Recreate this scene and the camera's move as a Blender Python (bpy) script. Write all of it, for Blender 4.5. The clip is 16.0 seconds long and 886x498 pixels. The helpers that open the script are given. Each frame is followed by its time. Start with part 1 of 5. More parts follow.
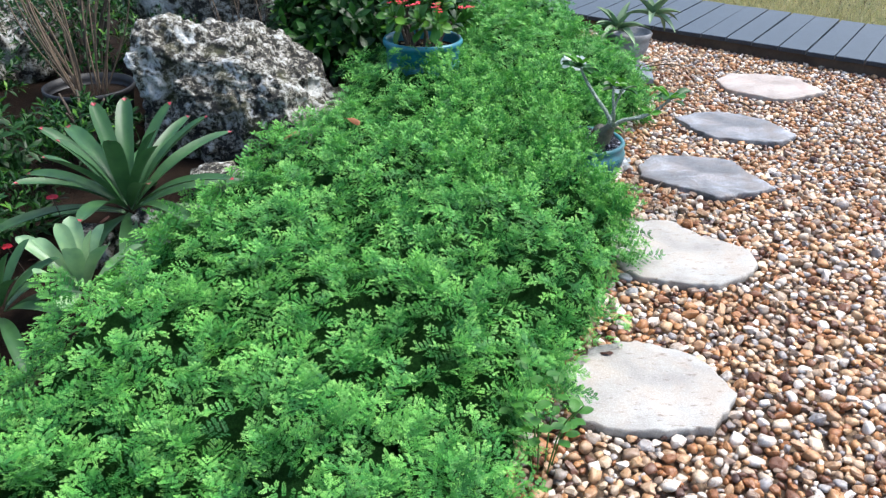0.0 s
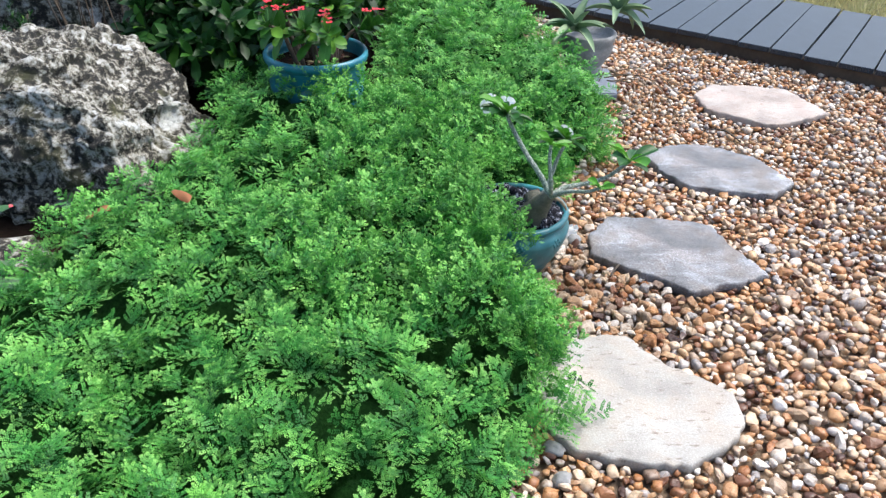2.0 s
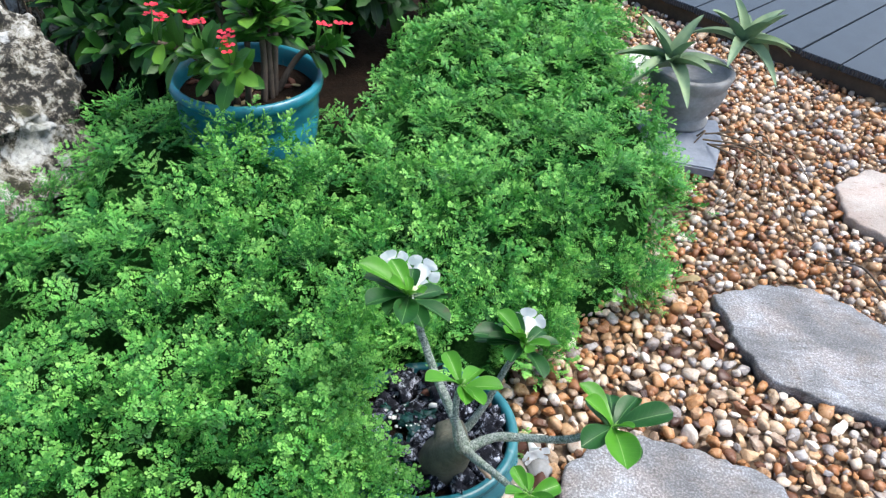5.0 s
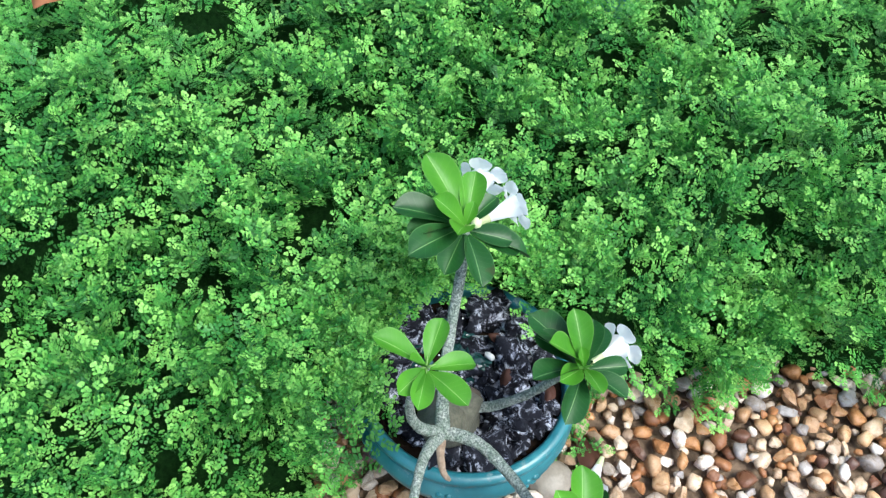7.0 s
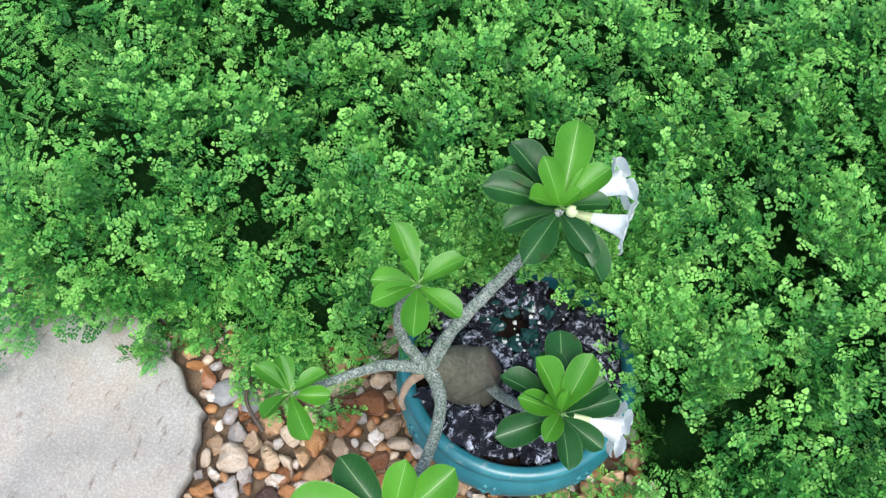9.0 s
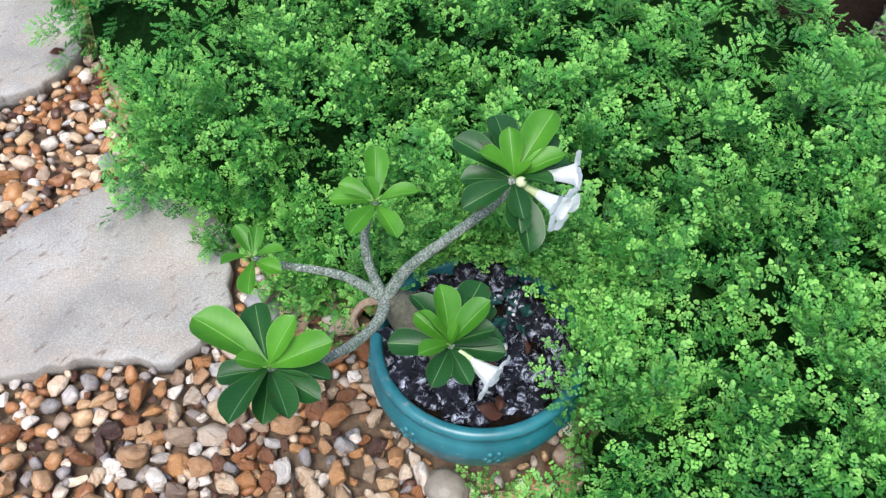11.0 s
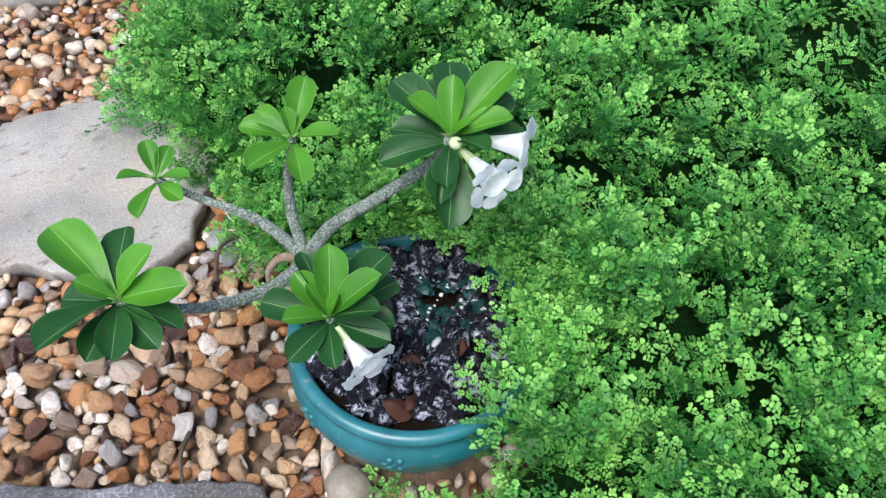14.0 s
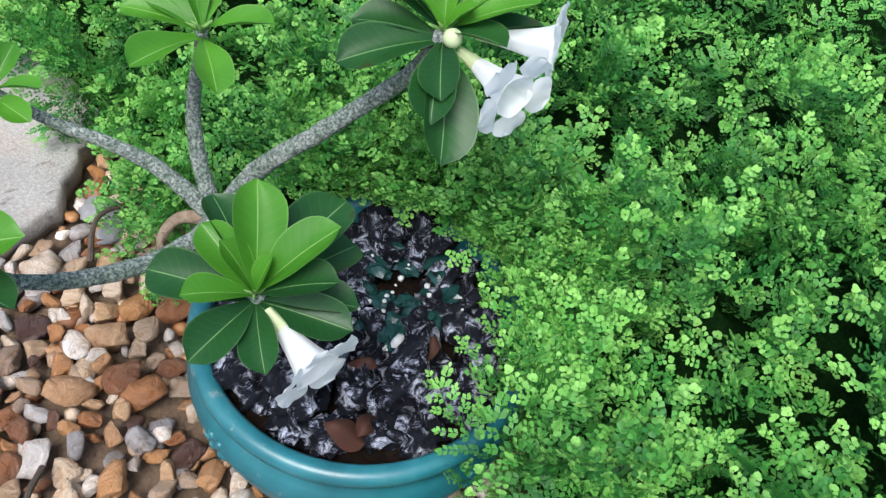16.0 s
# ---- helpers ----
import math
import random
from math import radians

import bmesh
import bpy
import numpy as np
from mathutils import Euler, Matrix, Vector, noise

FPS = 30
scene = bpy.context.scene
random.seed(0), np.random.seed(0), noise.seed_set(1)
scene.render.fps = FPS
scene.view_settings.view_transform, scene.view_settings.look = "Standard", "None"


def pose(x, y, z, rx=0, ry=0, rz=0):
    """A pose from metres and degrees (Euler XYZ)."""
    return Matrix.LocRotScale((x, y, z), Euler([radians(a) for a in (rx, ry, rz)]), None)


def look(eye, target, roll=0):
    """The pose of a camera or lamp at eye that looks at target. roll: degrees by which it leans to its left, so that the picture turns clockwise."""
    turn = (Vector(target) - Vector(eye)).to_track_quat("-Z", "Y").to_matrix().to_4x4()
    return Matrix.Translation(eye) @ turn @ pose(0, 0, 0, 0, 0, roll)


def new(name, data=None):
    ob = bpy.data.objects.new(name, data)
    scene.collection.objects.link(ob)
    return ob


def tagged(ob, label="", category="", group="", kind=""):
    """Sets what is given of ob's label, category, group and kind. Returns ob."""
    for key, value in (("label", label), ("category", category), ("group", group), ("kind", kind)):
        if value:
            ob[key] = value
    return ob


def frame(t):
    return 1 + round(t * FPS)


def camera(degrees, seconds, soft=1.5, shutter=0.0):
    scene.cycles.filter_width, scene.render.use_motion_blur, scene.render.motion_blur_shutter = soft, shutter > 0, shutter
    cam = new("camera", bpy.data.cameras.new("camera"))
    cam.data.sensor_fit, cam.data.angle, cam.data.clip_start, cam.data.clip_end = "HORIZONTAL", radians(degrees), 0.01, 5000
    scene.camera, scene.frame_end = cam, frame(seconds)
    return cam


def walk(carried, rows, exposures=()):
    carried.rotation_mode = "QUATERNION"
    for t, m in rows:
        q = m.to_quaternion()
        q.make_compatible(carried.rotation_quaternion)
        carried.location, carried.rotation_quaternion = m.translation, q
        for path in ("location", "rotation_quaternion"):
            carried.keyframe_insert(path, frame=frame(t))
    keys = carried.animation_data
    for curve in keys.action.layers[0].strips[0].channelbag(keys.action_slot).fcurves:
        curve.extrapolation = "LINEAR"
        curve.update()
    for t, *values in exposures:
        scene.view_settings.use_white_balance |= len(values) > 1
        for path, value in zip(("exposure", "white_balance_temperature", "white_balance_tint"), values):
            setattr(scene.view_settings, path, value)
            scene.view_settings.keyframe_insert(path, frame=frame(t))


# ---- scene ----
import itertools

cam = camera(57.5, 16.0, soft=1.35)
# seconds, eye, point looked at, roll
ROWS = [
    (0, (0.051, 0.144, 1.303), (0.043, 1.899, 0.345), 0.6),
    (0.5, (0.115, 0.351, 1.303), (0.144, 2.117, 0.366), -1.2),
    (1, (0.206, 0.646, 1.318), (0.246, 2.402, 0.362), -0.2),
    (1.5, (0.286, 0.881, 1.321), (0.321, 2.615, 0.324), 1.4),
    (2, (0.325, 1.086, 1.301), (0.373, 2.781, 0.241), 1.7),
    (2.5, (0.361, 1.395, 1.327), (0.476, 3.072, 0.244), 1.9),
    (3, (0.41, 1.582, 1.329), (0.559, 3.243, 0.225), 2.8),
    (3.5, (0.492, 1.742, 1.338), (0.595, 3.395, 0.217), 2.7),
    (3.7, (0.52, 1.81, 1.333), (0.604, 3.458, 0.203), 2.8),
    (5.8, (0.863, 2.469, 1.212), (0.322, 3.815, -0.164), 6.2),
    (6, (0.876, 2.524, 1.201), (0.291, 3.794, -0.229), 6.8),
    (6.5, (0.896, 2.661, 1.181), (0.178, 3.685, -0.379), 6.4),
    (7, (0.957, 2.758, 1.17), (0.047, 3.505, -0.446), 5.8),
    (7.5, (1.062, 2.869, 1.162), (0.01, 3.33, -0.476), 6.5),
    (8, (1.074, 2.936, 1.151), (-0.016, 3.222, -0.501), 7.6),
    (8.5, (1.04, 3.019, 1.133), (-0.054, 3.097, -0.54), 6.6),
    (9, (1.048, 3.095, 1.131), (-0.011, 2.908, -0.556), 4.6),
    (9.5, (1.07, 3.29, 1.135), (0.058, 2.817, -0.523), 3.6),
    (9.7, (1.08, 3.352, 1.141), (0.085, 2.792, -0.5), 2.8),
    (11.8, (1.138, 3.523, 1.122), (0.135, 2.704, -0.404), 3.2),
    (12, (1.099, 3.562, 1.128), (0.149, 2.711, -0.414), 3.2),
    (12.5, (1.021, 3.634, 1.126), (0.187, 2.724, -0.446), 3.7),
    (13, (0.988, 3.66, 1.125), (0.229, 2.697, -0.455), 1.7),
    (13.5, (0.975, 3.687, 1.133), (0.219, 2.684, -0.423), 0.7),
    (14, (0.92, 3.562, 0.994), (0.102, 2.599, -0.555), 2.6),
    (14.5, (0.907, 3.505, 0.92), (0.03, 2.543, -0.598), 3.4),
    (15, (0.906, 3.502, 0.925), (0.018, 2.528, -0.579), 3.7),
    (15.5, (0.897, 3.501, 0.923), (0.003, 2.579, -0.61), 5.8),
    (16, (0.875, 3.433, 0.764), (-0.138, 2.596, -0.743), 11.4),
]
EXPOSURES = [(0.0, 1.06, 6200, 8), (1.5, 1.05, 6300, 8), (3.7, 0.96, 6500, 10), (6.5, 1.05, 6100, 4), (9.5, 0.69, 6200, 8), (12.0, 0.64, 6200, 10), (16.0, 0.61, 6200, 10)]
walk(cam, [(t, look(eye, target, roll)) for t, eye, target, roll in ROWS], EXPOSURES)

# ---------------------------------------------------------------- light
world = bpy.data.worlds.new("sky")
scene.world = world
world.use_nodes = True
wn = world.node_tree.nodes
sky = wn.new("ShaderNodeTexSky")
sky.sky_type, sky.sun_disc = "NISHITA", False
sky.sun_elevation, sky.sun_rotation = radians(62), radians(70)
sky.air_density, sky.dust_density = 1.0, 3.0
wn["Background"].inputs[1].default_value = 0.15
world.node_tree.links.new(sky.outputs[0], wn["Background"].inputs[0])

sun = new("sun", bpy.data.lights.new("sun", "SUN"))
sun.data.energy, sun.data.angle, sun.data.color = 2.2, radians(30), (1.0, 0.97, 0.92)
sun.matrix_world = look((2.6, 1.0, 5.2), (0, 0, 0))

# ---------------------------------------------------------------- materials


def material(name, build):
    m = bpy.data.materials.new(name)
    m.use_nodes = True
    t = m.node_tree
    build(t, t.nodes["Principled BSDF"])
    return m


def node(t, kind, **values):
    n = t.nodes.new("ShaderNode" + kind)
    for key, value in values.items():
        n.inputs[key].default_value = value
    return n


def ramp(t, source, stops):
    r = t.nodes.new("ShaderNodeValToRGB")
    e = r.color_ramp.elements
    while len(e) < len(stops):
        e.new(0.5)
    for el, (p, c) in zip(e, stops):
        el.position, el.color = p, (*c, 1)
    t.links.new(source, r.inputs[0])
    return r.outputs[0]


def blend(t, a, b, fac, how="MIX"):
    m = t.nodes.new("ShaderNodeMix")
    m.data_type, m.blend_type = "RGBA", how
    for value, socket in ((fac, m.inputs[0]), (a, m.inputs[6]), (b, m.inputs[7])):
        if isinstance(value, bpy.types.NodeSocket):
            t.links.new(value, socket)
        else:
            socket.default_value = value if isinstance(value, float) else (*value, 1)
    return m.outputs[2]


def noise_of(t, scale, detail=4.0, rough=0.6, where="Object", distortion=0.0):
    c = t.nodes.new("ShaderNodeTexCoord")
    n = node(t, "TexNoise", Scale=scale, Detail=detail, Roughness=rough, Distortion=distortion)
    t.links.new(c.outputs[where], n.inputs["Vector"])
    return n.outputs[0]


def relief(t, b, height, strength, distance):
    n = node(t, "Bump", Strength=strength, Distance=distance)
    t.links.new(height, n.inputs["Height"])
    t.links.new(n.outputs[0], b.inputs["Normal"])
    return n


def mottled(name, dark, light, scale, rough=0.6, bump=0.3, depth=0.004, fine=6.0, spec=0.5):
    def build(t, b):
        big = noise_of(t, scale, 5.0)
        small = noise_of(t, scale * fine, 6.0, 0.7)
        mid = tuple((x + y) / 2 for x, y in zip(dark, light))
        c1 = ramp(t, big, ((0.3, dark), (0.5, mid), (0.7, light)))
        c2 = ramp(t, small, ((0.3, dark), (0.7, light)))
        t.links.new(blend(t, c1, c2, 0.45), b.inputs["Base Color"])
        b.inputs["Roughness"].default_value = rough
        b.inputs["Specular IOR Level"].default_value = spec
        relief(t, b, small, bump, depth)
    return material(name, build)


def leafy(name, stops, through_light=0.3, rough=0.45, spec=0.4, vein=None, spots=0.0, young=None, uneven=True):
    """Leaf material: a colour for each leaf by chance, grain, some light through the blade."""
    def build(t, b):
        g = t.nodes.new("ShaderNodeNewGeometry")
        chance = g.outputs["Random Per Island"]
        if young:
            age = t.nodes.new("ShaderNodeSeparateXYZ")
            t.links.new(t.nodes.new("ShaderNodeUVMap").outputs[0], age.inputs[0])
            chance = blend(t, chance, age.outputs[1], 0.80)
        colour = ramp(t, chance, stops)
        patch = noise_of(t, 13.0, 3.0, where="Object")
        if uneven:
            shift = ramp(t, patch, ((0.34, (0.68, 0.76, 0.74)), (0.66, (1.22, 1.14, 1.0))))
            colour = blend(t, colour, shift, 1.0, "MULTIPLY")
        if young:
            # Low values go dark blue-green: older leaves, plus shade painted into the lower tier.
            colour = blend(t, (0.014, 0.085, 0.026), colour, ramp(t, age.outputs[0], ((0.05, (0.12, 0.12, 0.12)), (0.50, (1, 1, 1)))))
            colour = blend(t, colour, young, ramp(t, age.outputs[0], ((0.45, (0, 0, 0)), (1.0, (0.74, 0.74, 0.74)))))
        if vein:
            u = t.nodes.new("ShaderNodeUVMap")
            s = t.nodes.new("ShaderNodeSeparateXYZ")
            t.links.new(u.outputs[0], s.inputs[0])
            a = node(t, "Math")
            a.operation = "ABSOLUTE"
            t.links.new(s.outputs[0], a.inputs[0])
            rib = ramp(t, a.outputs[0], ((0.0, (0.60, 0.60, 0.60)), (0.016, (0.45, 0.45, 0.45)), (0.034, (0, 0, 0))))
            margin = ramp(t, a.outputs[0], ((0.94, (0, 0, 0)), (0.98, (0.22, 0.22, 0.22))))
            colour = blend(t, colour, vein, margin)
            slant = node(t, "Math")
            slant.operation = "MULTIPLY_ADD"
            t.links.new(s.outputs[1], slant.inputs[0])
            slant.inputs[1].default_value = 11.0
            back = node(t, "Math")
            back.operation = "MULTIPLY"
            back.inputs[1].default_value = -2.2
            t.links.new(a.outputs[0], back.inputs[0])
            t.links.new(back.outputs[0], slant.inputs[2])
            saw = node(t, "Math")
            saw.operation = "PINGPONG"
            saw.inputs[1].default_value = 0.5
            t.links.new(slant.outputs[0], saw.inputs[0])
            side = ramp(t, saw.outputs[0], ((0.0, (0.06, 0.06, 0.06)), (0.06, (0, 0, 0))))
            colour = blend(t, colour, vein, side)
            relief(t, b, saw.outputs[0], 0.10, 0.001)
            colour = blend(t, colour, vein, rib)
        if spots:
            blot = ramp(t, noise_of(t, 26.0, 2.0), ((0.70, (0, 0, 0)), (0.74, (spots,) * 3)))
            colour = blend(t, colour, (0.05, 0.03, 0.012), blot)
        t.links.new(colour, b.inputs["Base Color"])
        b.inputs["Roughness"].default_value = rough
        b.inputs["Specular IOR Level"].default_value = spec
        tr = t.nodes.new("ShaderNodeBsdfTranslucent")
        t.links.new(colour, tr.inputs[0])
        mix = node(t, "MixShader", Fac=through_light)
        t.links.new(b.outputs[0], mix.inputs[1])
        t.links.new(tr.outputs[0], mix.inputs[2])
        t.links.new(mix.outputs[0], t.nodes["Material Output"].inputs[0])
    return material(name, build)


PEBBLES = ((0.0, (0.062, 0.036, 0.032)), (0.07, (0.150, 0.068, 0.040)), (0.16, (0.330, 0.145, 0.060)), (0.28, (0.460, 0.235, 0.098)), (0.38, (0.410, 0.250, 0.142)),
           (0.48, (0.560, 0.370, 0.210)), (0.56, (0.250, 0.182, 0.142)), (0.64, (0.585, 0.440, 0.300)), (0.72, (0.650, 0.535, 0.420)), (0.81, (0.235, 0.215, 0.215)),
           (0.87, (0.45, 0.425, 0.415)), (0.93, (0.73, 0.655, 0.575)), (1.0, (0.82, 0.775, 0.73)))


def pebble_material(name, single):
    def build(t, b):
        if single:
            chance = t.nodes.new("ShaderNodeObjectInfo").outputs["Random"]
        else:
            chance = t.nodes.new("ShaderNodeNewGeometry").outputs["Random Per Island"]
        colour = ramp(t, chance, PEBBLES)
        size = 1.1 if single else 62.0
        c = t.nodes.new("ShaderNodeTexCoord")
        shift = t.nodes.new("ShaderNodeVectorMath")
        shift.operation = "SCALE"
        shift.inputs[3].default_value = 40.0
        comb = t.nodes.new("ShaderNodeCombineXYZ")
        t.links.new(chance, comb.inputs[0])
        t.links.new(comb.outputs[0], shift.inputs[0])
        add = t.nodes.new("ShaderNodeVectorMath")
        t.links.new(c.outputs["Object"], add.inputs[0])
        t.links.new(shift.outputs[0], add.inputs[1])
        n = node(t, "TexNoise", Scale=size, Detail=7.0, Roughness=0.68, Distortion=1.1)
        t.links.new(add.outputs[0], n.inputs["Vector"])
        f = node(t, "TexNoise", Scale=size * 9, Detail=3.0, Roughness=0.7)
        t.links.new(add.outputs[0], f.inputs["Vector"])
        stain = ramp(t, n.outputs[0], ((0.28, (0.55, 0.44, 0.34)), (0.42, (0.88, 0.79, 0.70)), (0.55, (1, 1, 1)), (0.70, (1.35, 1.34, 1.32))))
        colour = blend(t, colour, stain, 0.9, "MULTIPLY")
        grain = ramp(t, f.outputs[0], ((0.3, (0.72, 0.70, 0.68)), (0.65, (1.12, 1.12, 1.12))))
        colour = blend(t, colour, grain, 0.6, "MULTIPLY")
        t.links.new(colour, b.inputs["Base Color"])
        t.links.new(ramp(t, n.outputs[0], ((0.35, (0.22, 0.22, 0.22)), (0.65, (0.48, 0.48, 0.48)))), b.inputs["Roughness"])
        b.inputs["Specular IOR Level"].default_value = 0.45
        relief(t, b, n.outputs[0], 0.45, 0.25 if single else 0.004)
    return material(name, build)


def flagstone_material(name, dark, mid, light, band, tint, speckle=0.5, gloss=0.6, patchy=0.25, streak=3.6):
    """Split sandstone: soft layered bands, small pits, sandy grain."""
    def build(t, b):
        c = t.nodes.new("ShaderNodeTexCoord")
        mp = node(t, "Mapping", Scale=(2.0, streak, 6.0), Rotation=(0, 0, band))
        t.links.new(c.outputs["Object"], mp.inputs[0])
        n = node(t, "TexNoise", Scale=2.2, Detail=9.0, Roughness=0.66, Distortion=0.5)
        t.links.new(mp.outputs[0], n.inputs["Vector"])
        fine = noise_of(t, 230.0, 3.0, 0.7)
        cloud = noise_of(t, 5.5, 6.0, 0.62)
        colour = ramp(t, n.outputs[0], ((0.34, dark), (0.5, mid), (0.66, light)))
        colour = blend(t, colour, ramp(t, cloud, ((0.36, dark), (0.5, mid), (0.64, light))), 0.55)
        warm = ramp(t, noise_of(t, 9.0, 5.0, 0.6), ((0.45, (0, 0, 0)), (0.62, (0.55, 0.55, 0.55))))
        colour = blend(t, colour, tint, warm)
        grain = ramp(t, fine, ((0.32, tuple(1 - 0.42 * speckle for _ in range(3))), (0.52, (1, 1, 1)), (0.64, tuple(1 + 0.8 * speckle for _ in range(3)))))
        colour = blend(t, colour, grain, 0.85, "MULTIPLY")
        lay = node(t, "Mapping", Scale=(24.0, 66.0, 30.0), Rotation=(0, 0, band))
        t.links.new(c.outputs["Object"], lay.inputs[0])
        fleck = node(t, "TexNoise", Scale=1.0, Detail=4.0, Roughness=0.65)
        t.links.new(lay.outputs[0], fleck.inputs["Vector"])
        pits = ramp(t, fleck.outputs[0], ((0.33, (0.40, 0.30, 0.22)), (0.41, (1, 1, 1))))
        colour = blend(t, colour, pits, 0.7, "MULTIPLY")
        wide = noise_of(t, 6.5, 5.0, 0.6, distortion=0.15)
        damp = ramp(t, wide, ((0.36, tuple(1 - k * patchy for k in (0.62, 0.66, 0.70))), (0.50, (1, 1, 1)), (0.64, tuple(1 + k * patchy for k in (0.42, 0.48, 0.58)))))
        colour = blend(t, colour, damp, 1.0, "MULTIPLY")
        t.links.new(colour, b.inputs["Base Color"])
        t.links.new(ramp(t, wide, ((0.35, (gloss * 0.72,) * 3), (0.65, (gloss * 1.15,) * 3))), b.inputs["Roughness"])
        mixh = blend(t, n.outputs[0], fine, 0.62)
        relief(t, b, mixh, 0.55, 0.006)
    return material(name, build)


pebble_joined = pebble_material("river_pebble_mixed", False)
pebble_single = pebble_material("river_pebble", True)
cobble_grey = mottled("smooth_grey_tan_stone", (0.17, 0.145, 0.115), (0.32, 0.285, 0.235), 24.0, 0.5, 0.1, 0.001, 9.0)
soil = mottled("dark_mulch_soil", (0.006, 0.005, 0.004), (0.030, 0.018, 0.012), 14.0, 0.95, 0.8, 0.02, 5.0, 0.08)
gravel_base = mottled("fine_brown_grit", (0.065, 0.042, 0.028), (0.28, 0.195, 0.125), 40.0, 0.85, 0.6, 0.006)
stone_pale = flagstone_material("pale_sandstone", (0.255, 0.236, 0.213), (0.345, 0.328, 0.302), (0.43, 0.416, 0.390), 0.25, (0.38, 0.312, 0.25), 0.35, 0.6, 0.09)
stone_grey = flagstone_material("grey_slaty_sandstone", (0.075, 0.075, 0.082), (0.155, 0.155, 0.164), (0.34, 0.35, 0.375), 0.5, (0.185, 0.145, 0.120), 1.3, 0.50, 0.38, 9.0)
stone_pink = flagstone_material("pink_sandstone", (0.27, 0.215, 0.185), (0.36, 0.31, 0.275), (0.45, 0.41, 0.385), -0.3, (0.38, 0.28, 0.235), 0.4)
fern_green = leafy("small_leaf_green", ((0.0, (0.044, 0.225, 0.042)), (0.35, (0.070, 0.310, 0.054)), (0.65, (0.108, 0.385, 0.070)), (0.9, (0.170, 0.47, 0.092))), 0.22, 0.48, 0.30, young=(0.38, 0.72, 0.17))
# Near-black green: the shade deep between the leaves, painted as a colour.
under_green = mottled("painted_leaf_gap_shade", (0.005, 0.022, 0.006), (0.030, 0.105, 0.022), 120.0, 1.0, 1.0, 0.04, 3.0, 0.03)
deck_grey = mottled("charcoal_composite_board", (0.019, 0.027, 0.037), (0.044, 0.058, 0.077), 9.0, 0.42, 0.25, 0.002, 12.0)
deck_dark = mottled("weathered_dark_timber", (0.035, 0.024, 0.017), (0.11, 0.078, 0.055), 8.0, 0.85)


def glaze(name, deep, mid, pale):
    def build(t, b):
        n = noise_of(t, 16.0, 5.0, 0.65)
        drip = node(t, "Mapping", Scale=(26.0, 26.0, 5.0))
        c = t.nodes.new("ShaderNodeTexCoord")
        t.links.new(c.outputs["Object"], drip.inputs[0])
        d = node(t, "TexNoise", Scale=1.0, Detail=5.0)
        t.links.new(drip.outputs[0], d.inputs["Vector"])
        colour = blend(t, ramp(t, n, ((0.3, deep), (0.55, mid), (0.75, pale))), ramp(t, d.outputs[0], ((0.3, deep), (0.7, mid))), 0.5)
        crust = ramp(t, noise_of(t, 45.0, 6.0, 0.75), ((0.61, (0, 0, 0)), (0.69, (0.5, 0.5, 0.5))))
        colour = blend(t, colour, (0.35, 0.38, 0.34), crust)
        t.links.new(colour, b.inputs["Base Color"])
        b.inputs["Roughness"].default_value = 0.36
        b.inputs["Coat Weight"].default_value = 0.25
        b.inputs["Coat Roughness"].default_value = 0.28
        relief(t, b, n, 0.15, 0.004)
    return material(name, build)


teal = glaze("teal_glaze", (0.008, 0.088, 0.110), (0.024, 0.175, 0.205), (0.075, 0.27, 0.295))
turquoise = glaze("turquoise_glaze", (0.008, 0.11, 0.16), (0.02, 0.20, 0.27), (0.08, 0.34, 0.40))


def bark_material():
    """Grey-green succulent bark with pale lenticels and fine cross cracks."""
    def build(t, b):
        fine = noise_of(t, 420.0, 5.0, 0.7, distortion=0.4)
        blotch = noise_of(t, 95.0, 4.0, 0.6)
        colour = ramp(t, fine, ((0.40, (0.10, 0.125, 0.115)), (0.49, (0.26, 0.31, 0.285)), (0.60, (0.56, 0.61, 0.56))))
        colour = blend(t, colour, ramp(t, blotch, ((0.38, (0.62, 0.72, 0.62)), (0.60, (1.12, 1.10, 1.08)))), 1.0, "MULTIPLY")
        t.links.new(colour, b.inputs["Base Color"])
        b.inputs["Roughness"].default_value = 0.62
        relief(t, b, fine, 0.9, 0.006)
    return material("grey_succulent_bark", build)


bark = bark_material()
dry_stub = mottled("dry_tan_stub", (0.22, 0.15, 0.10), (0.50, 0.38, 0.28), 90.0, 0.8, 0.8, 0.006, 4.0)
caudex_skin = mottled("greenish_caudex_skin", (0.045, 0.045, 0.032), (0.17, 0.165, 0.115), 45.0, 0.6, 0.7, 0.006, 4.0)
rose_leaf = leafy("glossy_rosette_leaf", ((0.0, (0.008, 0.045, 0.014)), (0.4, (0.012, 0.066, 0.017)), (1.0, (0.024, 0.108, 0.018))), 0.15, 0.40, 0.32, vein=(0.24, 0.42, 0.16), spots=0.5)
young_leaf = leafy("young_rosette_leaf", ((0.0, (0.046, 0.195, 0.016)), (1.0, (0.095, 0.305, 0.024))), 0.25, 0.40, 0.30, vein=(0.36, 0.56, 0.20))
petal = leafy("white_petal", ((0.0, (0.91, 0.93, 0.95)), (1.0, (0.97, 0.975, 0.98))), 0.50, 0.5, 0.3, uneven=False)
tube_green = leafy("pale_green_tube", ((0.0, (0.55, 0.66, 0.32)), (1.0, (0.66, 0.74, 0.45))), 0.2, 0.5, 0.3, uneven=False)


